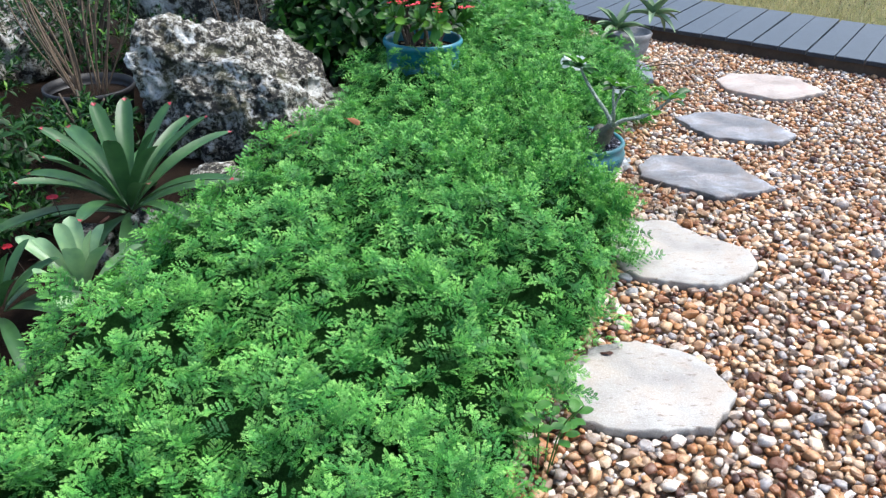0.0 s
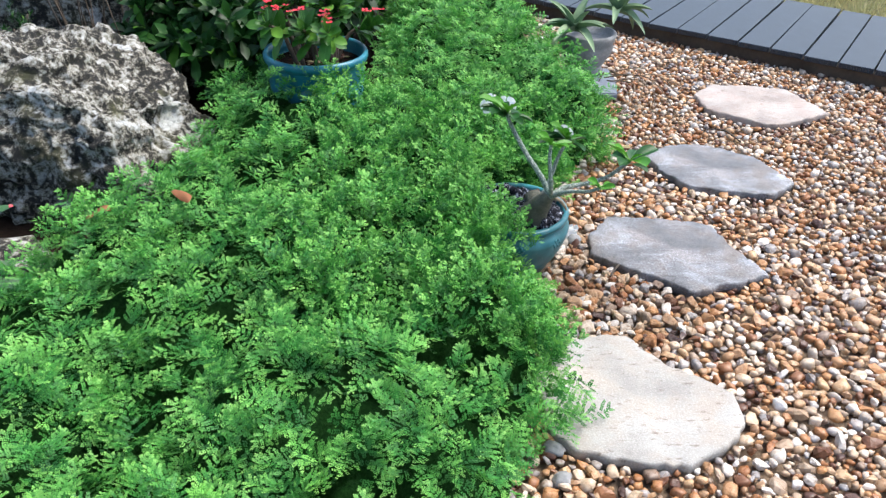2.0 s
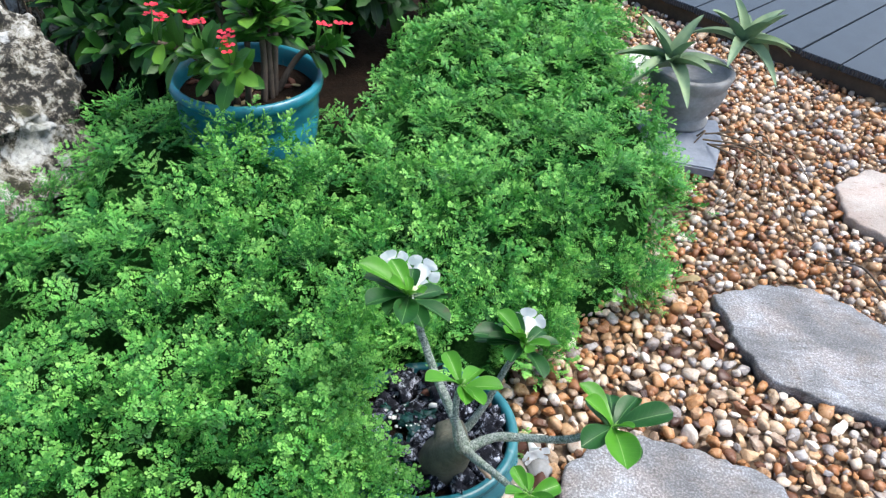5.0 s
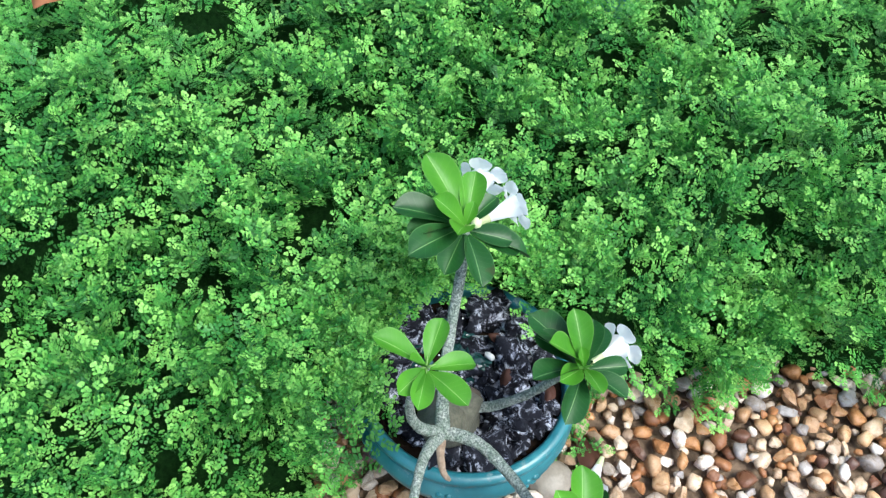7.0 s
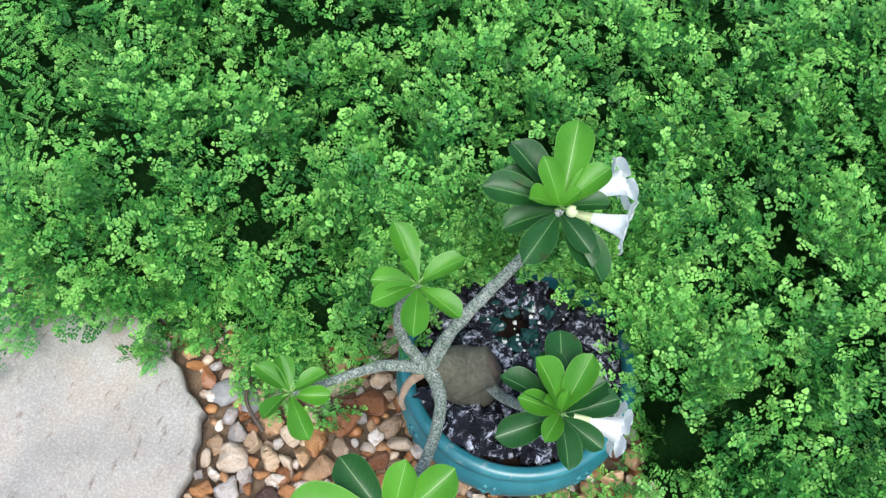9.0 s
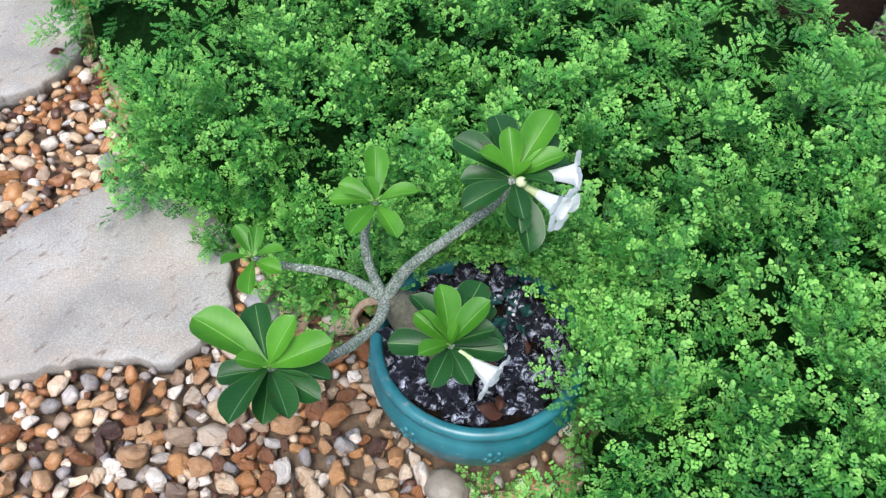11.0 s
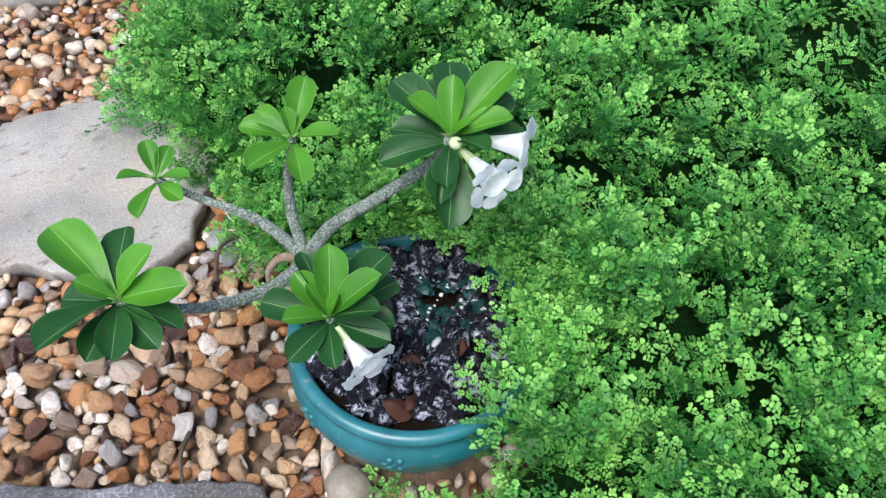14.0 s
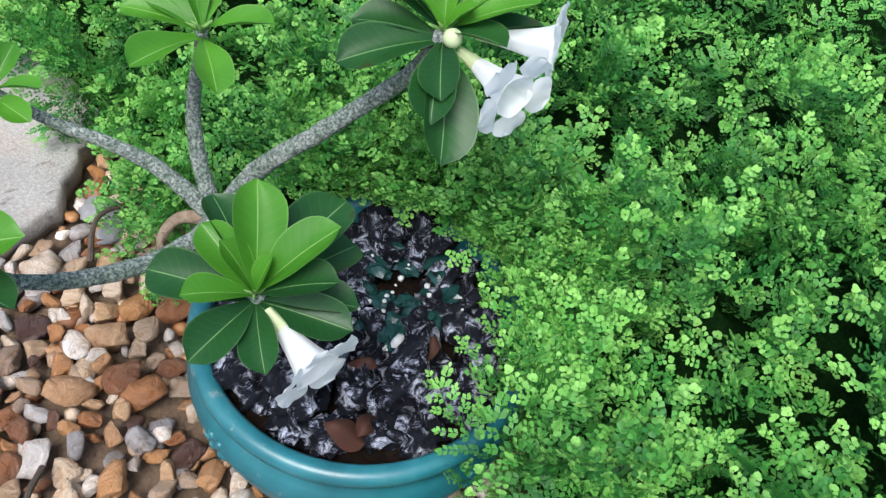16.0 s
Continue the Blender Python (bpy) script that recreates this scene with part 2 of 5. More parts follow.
def boulder_material():
    def build(t, b):
        c = t.nodes.new("ShaderNodeTexCoord")
        big = node(t, "TexNoise", Scale=4.6, Detail=9.0, Roughness=0.7, Distortion=0.0)
        t.links.new(c.outputs["Object"], big.inputs["Vector"])
        small = noise_of(t, 24.0, 9.0, 0.72)
        fine = noise_of(t, 75.0, 5.0, 0.75)
        crust = blend(t, blend(t, small, fine, 0.38), big.outputs[0], 0.18)
        chip = node(t, "TexVoronoi", Scale=26.0)
        t.links.new(c.outputs["Object"], chip.inputs["Vector"])
        lump = ramp(t, chip.outputs["Distance"], ((0.0, (0.62, 0.62, 0.62)), (0.75, (0.40, 0.40, 0.40))))
        crust = blend(t, crust, lump, 0.26)
        colour = ramp(t, crust, ((0.464, (0.015, 0.015, 0.013)), (0.485, (0.075, 0.066, 0.052)), (0.500, (0.21, 0.195, 0.155)), (0.522, (0.37, 0.36, 0.32)), (0.570, (0.60, 0.60, 0.58))))
        bleach = ramp(t, noise_of(t, 5.2, 5.0, 0.6), ((0.59, (0, 0, 0)), (0.62, (0.75, 0.75, 0.75))))
        colour = blend(t, colour, ramp(t, fine, ((0.38, (0.30, 0.31, 0.31)), (0.52, (0.64, 0.66, 0.66)))), bleach)
        moss = ramp(t, noise_of(t, 7.0, 4.0), ((0.55, (0, 0, 0)), (0.72, (0.5, 0.5, 0.5))))
        colour = blend(t, colour, (0.12, 0.12, 0.04), moss)
        t.links.new(colour, b.inputs["Base Color"])
        b.inputs["Roughness"].default_value = 0.9
        relief(t, b, crust, 1.0, 0.035)
    return material("pitted_limestone", build)


limestone = boulder_material()


def lava_material():
    def build(t, b):
        n = noise_of(t, 75.0, 9.0, 0.78, distortion=0.8)
        big = noise_of(t, 30.0, 3.0)
        colour = ramp(t, n, ((0.45, (0.005, 0.005, 0.008)), (0.510, (0.016, 0.017, 0.026)), (0.55, (0.27, 0.29, 0.36)), (0.61, (0.68, 0.71, 0.80))))
        colour = blend(t, (0.014, 0.015, 0.022), colour, ramp(t, big, ((0.42, (0.04, 0.04, 0.04)), (0.52, (1, 1, 1)))))
        t.links.new(colour, b.inputs["Base Color"])
        b.inputs["Roughness"].default_value = 0.8
        b.inputs["Specular IOR Level"].default_value = 0.12
        relief(t, b, n, 0.9, 0.006)
    return material("crusted_charcoal_chunk", build)


charcoal = lava_material()
glass_chip = mottled("dark_green_glass", (0.003, 0.020, 0.018), (0.025, 0.085, 0.078), 60.0, 0.06, 0.1, 0.002)
perlite = mottled("white_perlite", (0.55, 0.55, 0.52), (0.80, 0.80, 0.78), 80.0, 0.8)
dead_leaf = leafy("dry_brown_leaf", ((0.0, (0.035, 0.012, 0.008)), (1.0, (0.11, 0.038, 0.022))), 0.1, 0.7)
rust_leaf = leafy("rust_brown_leaf", ((0.0, (0.20, 0.065, 0.025)), (1.0, (0.36, 0.14, 0.06))), 0.15, 0.7)
straw = leafy("dry_straw", ((0.0, (0.24, 0.16, 0.075)), (1.0, (0.46, 0.36, 0.20))), 0.1, 0.8)
lawn_dry = leafy("dry_lawn_blade", ((0.0, (0.34, 0.32, 0.14)), (0.5, (0.62, 0.55, 0.33)), (1.0, (0.42, 0.43, 0.18))), 0.2, 0.7)
shrub_leaf = leafy("dark_shrub_leaf", ((0.0, (0.006, 0.030, 0.007)), (0.7, (0.016, 0.07, 0.012)), (0.9, (0.04, 0.14, 0.02)), (1.0, (0.12, 0.28, 0.03))), 0.2, 0.4, 0.25, vein=(0.05, 0.16, 0.04))
milii_leaf = leafy("crown_leaf", ((0.0, (0.02, 0.085, 0.014)), (0.7, (0.05, 0.18, 0.02)), (1.0, (0.13, 0.30, 0.04))), 0.22, 0.45, 0.4, vein=(0.12, 0.28, 0.07))
red_petal = leafy("red_bract", ((0.0, (0.55, 0.016, 0.035)), (1.0, (0.78, 0.05, 0.09))), 0.2, 0.5)
thorn_stem = mottled("thorny_brown_stem", (0.03, 0.022, 0.016), (0.12, 0.09, 0.065), 60.0, 0.85)
pink_tip = leafy("pink_leaf_tip", ((0.0, (0.30, 0.03, 0.05)), (1.0, (0.45, 0.06, 0.09))), 0.1, 0.4)
brom_leaf = leafy("bromeliad_leaf", ((0.0, (0.018, 0.066, 0.026)), (1.0, (0.062, 0.150, 0.056))), 0.12, 0.38, 0.4)
silver_leaf = leafy("silver_green_leaf", ((0.0, (0.13, 0.27, 0.13)), (1.0, (0.30, 0.44, 0.26))), 0.15, 0.4, 0.5)
aloe_leaf = leafy("grey_green_aloe", ((0.0, (0.15, 0.235, 0.14)), (1.0, (0.29, 0.39, 0.24))), 0.05, 0.5, 0.3)
concrete = mottled("grey_cast_stone", (0.14, 0.14, 0.14), (0.36, 0.36, 0.36), 12.0, 0.85, 0.5, 0.004)
slab_grey = mottled("blue_grey_slate", (0.13, 0.15, 0.19), (0.27, 0.30, 0.36), 12.0, 0.6)
black_plastic = mottled("black_nursery_plastic", (0.008, 0.008, 0.009), (0.022, 0.022, 0.024), 12.0, 0.5)
cane = mottled("dry_cane", (0.08, 0.055, 0.036), (0.25, 0.18, 0.12), 40.0, 0.8)

# ---------------------------------------------------------------- mesh helpers


def thing(name, label, category, at=(0, 0, 0), group="", kind=""):
    ob = new(name)
    ob.location = at
    ob.empty_display_size = 0.05
    return tagged(ob, label, category, group, kind)


def hang(ob, parent, label=""):
    ob.parent = parent
    return tagged(ob, label)


def mesh_object(name, verts, faces, mat, smooth=True, uv=None):
    me = bpy.data.meshes.new(name)
    me.from_pydata([tuple(v) for v in verts], [], [tuple(f) for f in faces])
    if uv is not None:
        layer = me.uv_layers.new(name="UVMap")
        for loop in me.loops:
            layer.data[loop.index].uv = uv[loop.vertex_index]
    me.polygons.foreach_set("use_smooth", [smooth] * len(me.polygons))
    me.materials.append(mat)
    return new(name, me)


def part(name, bm, mat, parent, label="", smooth=True):
    me = bpy.data.meshes.new(name)
    bm.to_mesh(me)
    bm.free()
    me.polygons.foreach_set("use_smooth", [smooth] * len(me.polygons))
    me.materials.append(mat)
    return hang(new(name, me), parent, label)


def quads_object(name, v, q, mat, smooth=True, uv=None):
    """One mesh from arrays: v (n, 3) places, q (m, k) corners, k the same for all faces."""
    me = bpy.data.meshes.new(name)
    k = q.shape[1]
    me.vertices.add(len(v))
    me.vertices.foreach_set("co", np.ascontiguousarray(v, dtype=np.float32).ravel())
    me.loops.add(q.size)
    me.loops.foreach_set("vertex_index", np.ascontiguousarray(q, dtype=np.int32).ravel())
    me.polygons.add(len(q))
    me.polygons.foreach_set("loop_start", np.arange(0, q.size, k, dtype=np.int32))
    me.polygons.foreach_set("use_smooth", np.full(len(q), smooth))
    if uv is not None:
        layer = me.uv_layers.new(name="UVMap")
        layer.data.foreach_set("uv", np.ascontiguousarray(uv[q.ravel()], dtype=np.float32).ravel())
    me.update(calc_edges=True)
    me.validate()
    me.materials.append(mat)
    return new(name, me)


def spread(tv, tq, turns, places):
    """Copies of a template (tv, tq) under the matrices turns (n, 3, 3), set at places (n, 3), as two arrays."""
    n = len(places)
    v = np.einsum("nij,kj->nki", turns, tv) + places[:, None, :]
    q = tq[None] + (np.arange(n) * len(tv))[:, None, None]
    return v.reshape(-1, 3), q.reshape(-1, tq.shape[1])


def gather(pieces):
    vs, qs, at = [], [], 0
    for v, q in pieces:
        vs.append(v)
        qs.append(q + at)
        at += len(v)
    return np.concatenate(vs), np.concatenate(qs)


def frames_from(axis, normal):
    """Turns whose y runs along axis and whose z is as near to normal as may be."""
    y = axis / np.linalg.norm(axis, axis=1, keepdims=True)
    x = np.cross(y, normal)
    x /= np.linalg.norm(x, axis=1, keepdims=True) + 1e-9
    z = np.cross(x, y)
    return np.stack([x, y, z], axis=2)


def lathe(profile, steps=56, wobble=0.0):
    bm = bmesh.new()
    rings = []
    for r, z in profile:
        rings.append([bm.verts.new((r * math.cos(a), r * math.sin(a), z)) for a in (2 * math.pi * i / steps for i in range(steps))])
    for lo, hi in zip(rings, rings[1:]):
        for i in range(steps):
            bm.faces.new((lo[i], lo[(i + 1) % steps], hi[(i + 1) % steps], hi[i]))
    bm.faces.new(list(reversed(rings[0])))
    bm.faces.new(rings[-1])
    return bm


def tube(points, radii, sides=10, bumps=0.0):
    """A tapering stem along smooth points."""
    pts = []
    n = 6
    P = [Vector(p) for p in points]
    for i in range(len(P) - 1):
        a, b, c, d = P[max(i - 1, 0)], P[i], P[i + 1], P[min(i + 2, len(P) - 1)]
        for j in range(n):
            s = j / n
            p = 0.5 * (2 * b + (c - a) * s + (2 * a - 5 * b + 4 * c - d) * s * s + (3 * b - a - 3 * c + d) * s ** 3)
            pts.append((p, radii[i] + (radii[i + 1] - radii[i]) * s))
    pts.append((P[-1], radii[-1]))
    bm = bmesh.new()
    rings = []
    side = Vector((1, 0.3, 0.2))
    for i, (p, r) in enumerate(pts):
        d = (pts[min(i + 1, len(pts) - 1)][0] - pts[max(i - 1, 0)][0]).normalized()
        side = (side - d * side.dot(d)).normalized()
        up = d.cross(side)
        ring = []
        for k in range(sides):
            a = 2 * math.pi * k / sides
            w = 1 + bumps * noise.noise(Vector((p.x * 90 + k, p.y * 90, p.z * 90)))
            ring.append(bm.verts.new(p + (side * math.cos(a) + up * math.sin(a)) * r * w))
        rings.append(ring)
    for lo, hi in zip(rings, rings[1:]):
        for k in range(sides):
            bm.faces.new((lo[k], lo[(k + 1) % sides], hi[(k + 1) % sides], hi[k]))
    bm.faces.new(list(reversed(rings[0])))
    bm.faces.new(rings[-1])
    return bm


def blade(length, width, widest=0.6, tip=0.5, cup=0.15, droop=0.2, rows=9, cols=5, base=0.9):
    """A leaf along +y, upper side +z: vertices, quads and uv (u from -1 to 1 across, v along)."""
    v, uv = [], []
    for i in range(rows):
        s = i / (rows - 1)
        s = s + 0.30 * s * (1 - s)
        if s < widest:
            w = math.sin(0.5 * math.pi * s / widest) ** base * (1 - 0.12) + 0.12
        else:
            w = max(0.0, 1 - ((s - widest) / (1 - widest)) ** (1.2 + 2 * tip)) ** 0.62
        if i == rows - 1:
            w = 0.04
        for j in range(cols):
            u = 2 * j / (cols - 1) - 1
            x = u * w * width / 2
            z = cup * abs(u) ** 1.5 * w * width / 2 - droop * length * s * s + 0.04 * width * math.sin(7 * s + 2 * u) * abs(u)
            y = s * length * (1 - 0.25 * droop * s)
            v.append((x, y, z))
            uv.append((u, s))
    q = [(i * cols + j, i * cols + j + 1, (i + 1) * cols + j + 1, (i + 1) * cols + j) for i in range(rows - 1) for j in range(cols - 1)]
    return np.array(v), np.array(q), np.array(uv)


def point_in(poly, x, y):
    inside = np.zeros(np.shape(x), bool)
    for (x0, y0), (x1, y1) in zip(poly, poly[1:] + poly[:1]):
        cross = ((y0 > y) != (y1 > y)) & (x < (x1 - x0) * (y - y0) / (y1 - y0 + 1e-12) + x0)
        inside ^= cross
    return inside


def edge_distance(poly, x, y):
    best = np.full(np.shape(x), 9.0)
    for (x0, y0), (x1, y1) in zip(poly, poly[1:] + poly[:1]):
        dx, dy = x1 - x0, y1 - y0
        s = np.clip(((x - x0) * dx + (y - y0) * dy) / (dx * dx + dy * dy), 0, 1)
        best = np.minimum(best, np.hypot(x - x0 - s * dx, y - y0 - s * dy))
    return best


def wave(x, y, size, seed):
    """Smooth unevenness, about -1 to 1, of the given size in metres."""
    r = np.random.RandomState(seed)
    total = np.zeros(np.shape(x))
    for k in range(7):
        a, p = r.uniform(0, 6.28, 2)
        f = 2 * math.pi / size * r.uniform(0.6, 1.5)
        total += np.sin(f * (x * math.cos(a) + y * math.sin(a)) + p + 1.3 * np.sin(f * 0.7 * (x * math.sin(a) - y * math.cos(a)) + p * 2))
    return total / 2.6


# ---------------------------------------------------------------- ground
def flat_sheet(name, poly, z, mat, label, category, cuts=0):
    bm = bmesh.new()
    bm.faces.new([bm.verts.new((x, y, z)) for x, y in poly])
    me = bpy.data.meshes.new(name)
    bm.to_mesh(me)
    bm.free()
    me.materials.append(mat)
    return tagged(new(name, me), label, category, kind="structure")


flat_sheet("ground", [(-300, -300), (300, -300), (300, 300), (-300, 300)], -0.03, soil, "dark brown mulched garden soil", "ground")

POT = (0.588, 3.125)
BED = [(0.10, 0.55), (0.222, 1.37), (0.275, 1.62), (0.455, 1.95), (0.572, 2.24), (0.632, 2.45), (0.622, 2.62), (0.62, 2.80), (0.60, 2.92), (0.50, 2.965), (0.455, 3.04), (0.45, 3.12),
       (0.475, 3.20), (0.53, 3.262), (0.61, 3.290), (0.68, 3.315), (0.73, 3.40), (0.80, 3.56), (0.93, 3.72), (1.00, 3.91), (1.01, 4.16), (0.97, 4.50), (0.85, 4.95), (0.77, 5.37), (0.66, 5.80),
       (0.10, 5.9), (0.16, 4.6), (0.14, 4.15), (-0.10, 4.16), (-0.33, 4.06), (-0.44, 3.80), (-0.49, 3.40), (-0.65, 2.98), (-0.79, 2.66), (-0.87, 2.10), (-0.98, 1.60), (-1.05, 0.55)]
# the same outline with the bowl's bay closed: the cushion keeps its height round the bowl
CUSHION = [p for p in BED if not (p[0] < 0.72 and 2.85 < p[1] < 3.36 and p[0] > 0.4)]
CUSHION[CUSHION.index((0.62, 2.80)) + 1:CUSHION.index((0.62, 2.80)) + 1] = [(0.68, 2.95), (0.70, 3.15), (0.72, 3.30)]

# ---------------------------------------------------------------- stepping stones
def flagstone(outline, top, thick, mat, label, seed):
    """An irregular split slab with a ragged edge and a faintly uneven top."""
    rnd = random.Random(seed)
    cx = sum(p[0] for p in outline) / len(outline)
    cy = sum(p[1] for p in outline) / len(outline)
    ring = []
    for (x0, y0), (x1, y1) in zip(outline, outline[1:] + outline[:1]):
        n = max(2, int(math.hypot(x1 - x0, y1 - y0) / 0.018))
        for i in range(n):
            s = i / n
            j = 0.0065 if i else 0.003
            ring.append((x0 + (x1 - x0) * s + rnd.uniform(-j, j) - cx, y0 + (y1 - y0) * s + rnd.uniform(-j, j) - cy))
    bm = bmesh.new()
    levels = []
    for scale, z in ((0.985, -thick), (1.0, -thick * 0.55), (1.0, -0.007), (0.992, -0.0015), (0.97, 0.0), (0.8, 0.0), (0.55, 0.0), (0.25, 0.0)):
        row = []
        for x, y in ring:
            w = 0.0022 * noise.noise(Vector((x * 9 + seed, y * 9, scale))) + 0.0012 * noise.noise(Vector((x * 40, y * 40, seed)))
            side = 1 + (0.010 * noise.noise(Vector((x * 30, y * 30, z * 90 + seed))) if z < -0.001 else 0)
            row.append(bm.verts.new((x * scale * side, y * scale * side, z + w)))
        levels.append(row)
    n = len(ring)
    for lo, hi in zip(levels, levels[1:]):
        for i in range(n):
            bm.faces.new((lo[i], lo[(i + 1) % n], hi[(i + 1) % n], hi[i]))
    bm.faces.new(levels[-1])
    bm.faces.new(list(reversed(levels[0])))
    bmesh.ops.recalc_face_normals(bm, faces=bm.faces)
    me = bpy.data.meshes.new("stepping_stone")
    bm.to_mesh(me)
    bm.free()
    me.polygons.foreach_set("use_smooth", [True] * len(me.polygons))
    me.materials.append(mat)
    ob = new("stepping_stone", me)
    ob.location = (cx, cy, top)
    return tagged(ob, label, "stepping stone", "stepping stones through the gravel")


S1 = [(0.575, 1.977), (0.469, 1.955), (0.37, 1.86), (0.352, 1.75), (0.38, 1.639), (0.481, 1.606), (0.60, 1.612), (0.692, 1.622), (0.785, 1.754), (0.743, 1.882), (0.67, 1.94)]
S2 = [(0.706, 2.706), (0.80, 2.728), (0.847, 2.716), (0.925, 2.610), (1.058, 2.507), (1.060, 2.43), (1.029, 2.37), (0.897, 2.278), (0.74, 2.295), (0.655, 2.325), (0.607, 2.39), (0.585, 2.579)]
S3 = [(0.916, 3.338), (1.038, 3.335), (1.169, 3.317), (1.239, 3.287), (1.266, 3.152), (1.326, 3.012), (1.276, 2.991), (1.073, 2.92), (1.015, 2.975), (0.826, 3.109), (0.836, 3.229)]
S4 = [(1.129, 3.825), (1.26, 3.897), (1.371, 3.918), (1.55, 3.813), (1.63, 3.602), (1.523, 3.509), (1.404, 3.526), (1.243, 3.564), (1.175, 3.68)]
S5 = [(1.505, 4.445), (1.61, 4.564), (1.78, 4.56), (1.935, 4.525), (1.983, 4.404), (2.024, 4.248), (1.796, 4.130), (1.715, 4.115), (1.508, 4.273)]
for outline, top, mat, label, seed in (
        (S1, 0.026, stone_pale, "flat pale cream sandstone stepping stone set in gravel", 1),
        (S2, 0.026, stone_pale, "flat cream sandstone stepping stone with small brown pits", 2),
        (S3, 0.026, stone_grey, "flat grey slaty stepping stone beside the teal bowl", 3),
        (S4, 0.026, stone_grey, "flat dark grey stepping stone with a mossy edge", 4),
        (S5, 0.026, stone_pink, "flat pinkish sandstone stepping stone near the deck", 5)):
    flagstone(outline, top, 0.04, mat, label, seed)
STONES = [S1, S2, S3, S4, S5]

# ---------------------------------------------------------------- boardwalk
deck = thing("boardwalk", "dark charcoal boardwalk of short cross boards on low beams", "boardwalk")
along = Vector((0.80, -0.60, 0)).normalized()
across = Vector((0.60, 0.80, 0)).normalized()
corner = Vector((1.441, 5.303, 0))
WIDE, LONG = 0.1485, 0.985


def board_mesh():
    bm = bmesh.new()
    n = 14
    prof = [(0.003, -0.026), (0.0, -0.02), (0.0, -0.004), (0.004, 0.0)]
    rows = []
    for end, ys in ((0, 0.0), (1, LONG)):
        sgn = 1 if end == 0 else -1
        for inset, z in (prof if end == 0 else prof[::-1]):
            row = []
            for i in range(n * 2 + 1):
                x = i / (n * 2) * WIDE
                flute = 0.004 * (i % 2) if z < -0.003 else 0.0
                row.append(bm.verts.new((x, ys + sgn * (inset + flute), z)))
            rows.append(row)
    for a, b in zip(rows, rows[1:] + rows[:1]):
        for i in range(n * 2):
            bm.faces.new((a[i], a[i + 1], b[i + 1], b[i]))
    bm.faces.new([r[0] for r in rows])
    bm.faces.new([r[-1] for r in reversed(rows)])
    bmesh.ops.recalc_face_normals(bm, faces=bm.faces)
    me = bpy.data.meshes.new("board")
    bm.to_mesh(me)
    bm.free()
    me.materials.append(deck_grey)
    return me


board = board_mesh()
STEP = 0.158
for i in range(-7, 14):
    ob = hang(new("board", board), deck)
    o = corner + along * (i * STEP + 0.055)
    yaw = math.atan2(along.y, along.x) + radians(3.2 + random.uniform(-0.3, 0.3))
    ob.matrix_local = Matrix.Translation((o.x, o.y, 0.092 + random.uniform(-0.002, 0.002))) @ Matrix.Rotation(yaw, 4, "Z")
for off in (0.03, LONG - 0.09):
    bm = bmesh.new()
    a = corner + along * (-7.2 * STEP) + across * off
    b = corner + along * (14.2 * STEP) + across * off
    t = across * 0.05
    vs = [bm.verts.new((p.x, p.y, z)) for z in (-0.03, 0.066) for p in (a, b, b + t, a + t)]
    for f in ((0, 1, 2, 3), (4, 5, 6, 7), (0, 1, 5, 4), (1, 2, 6, 5), (2, 3, 7, 6), (3, 0, 4, 7)):
        bm.faces.new([vs[k] for k in f])
    bmesh.ops.recalc_face_normals(bm, faces=bm.faces)
    bmesh.ops.bevel(bm, geom=bm.edges[:], offset=0.004, segments=1, affect="EDGES")
    part("beam", bm, deck_dark, deck, smooth=False)

# ---------------------------------------------------------------- planted bowl
bowl = thing("bonsai_bowl", "round teal glazed planter bowl with raised flower emblems", "planter", (*POT, 0))
R = 0.158
profile = [(0.085, 0.0), (0.108, 0.0), (0.112, 0.012), (0.118, 0.022), (0.136, 0.05), (0.150, 0.085), (R, 0.115), (R + 0.001, 0.126), (R - 0.006, 0.139), (R - 0.012, 0.146),
           (R - 0.010, 0.153), (R - 0.004, 0.160), (R - 0.003, 0.168), (R - 0.007, 0.174), (R - 0.017, 0.174), (R - 0.021, 0.168), (R - 0.022, 0.15), (R - 0.024, 0.135), (0.06, 0.13)]
part("bowl_body", lathe(profile, 72), teal, bowl)
for k in range(8):
    a = 2 * math.pi * k / 8 + 0.78
    bm = bmesh.new()
    for j in range(7):
        b = 2 * math.pi * j / 6
        r = 0.0 if j == 6 else 0.012
        bmesh.ops.create_icosphere(bm, subdivisions=1, radius=0.0078, matrix=Matrix.Translation((0, r * math.cos(b) * 1.25, r * math.sin(b))) @ Matrix.Diagonal((0.55, 1, 1, 1)))
    ob = part("emblem", bm, teal, bowl)
    ob.matrix_local = Matrix.Rotation(a, 4, "Z") @ Matrix.Translation((R - 0.0022, 0, 0.119)) @ Matrix.Diagonal((1, 0.8, 0.8, 1))


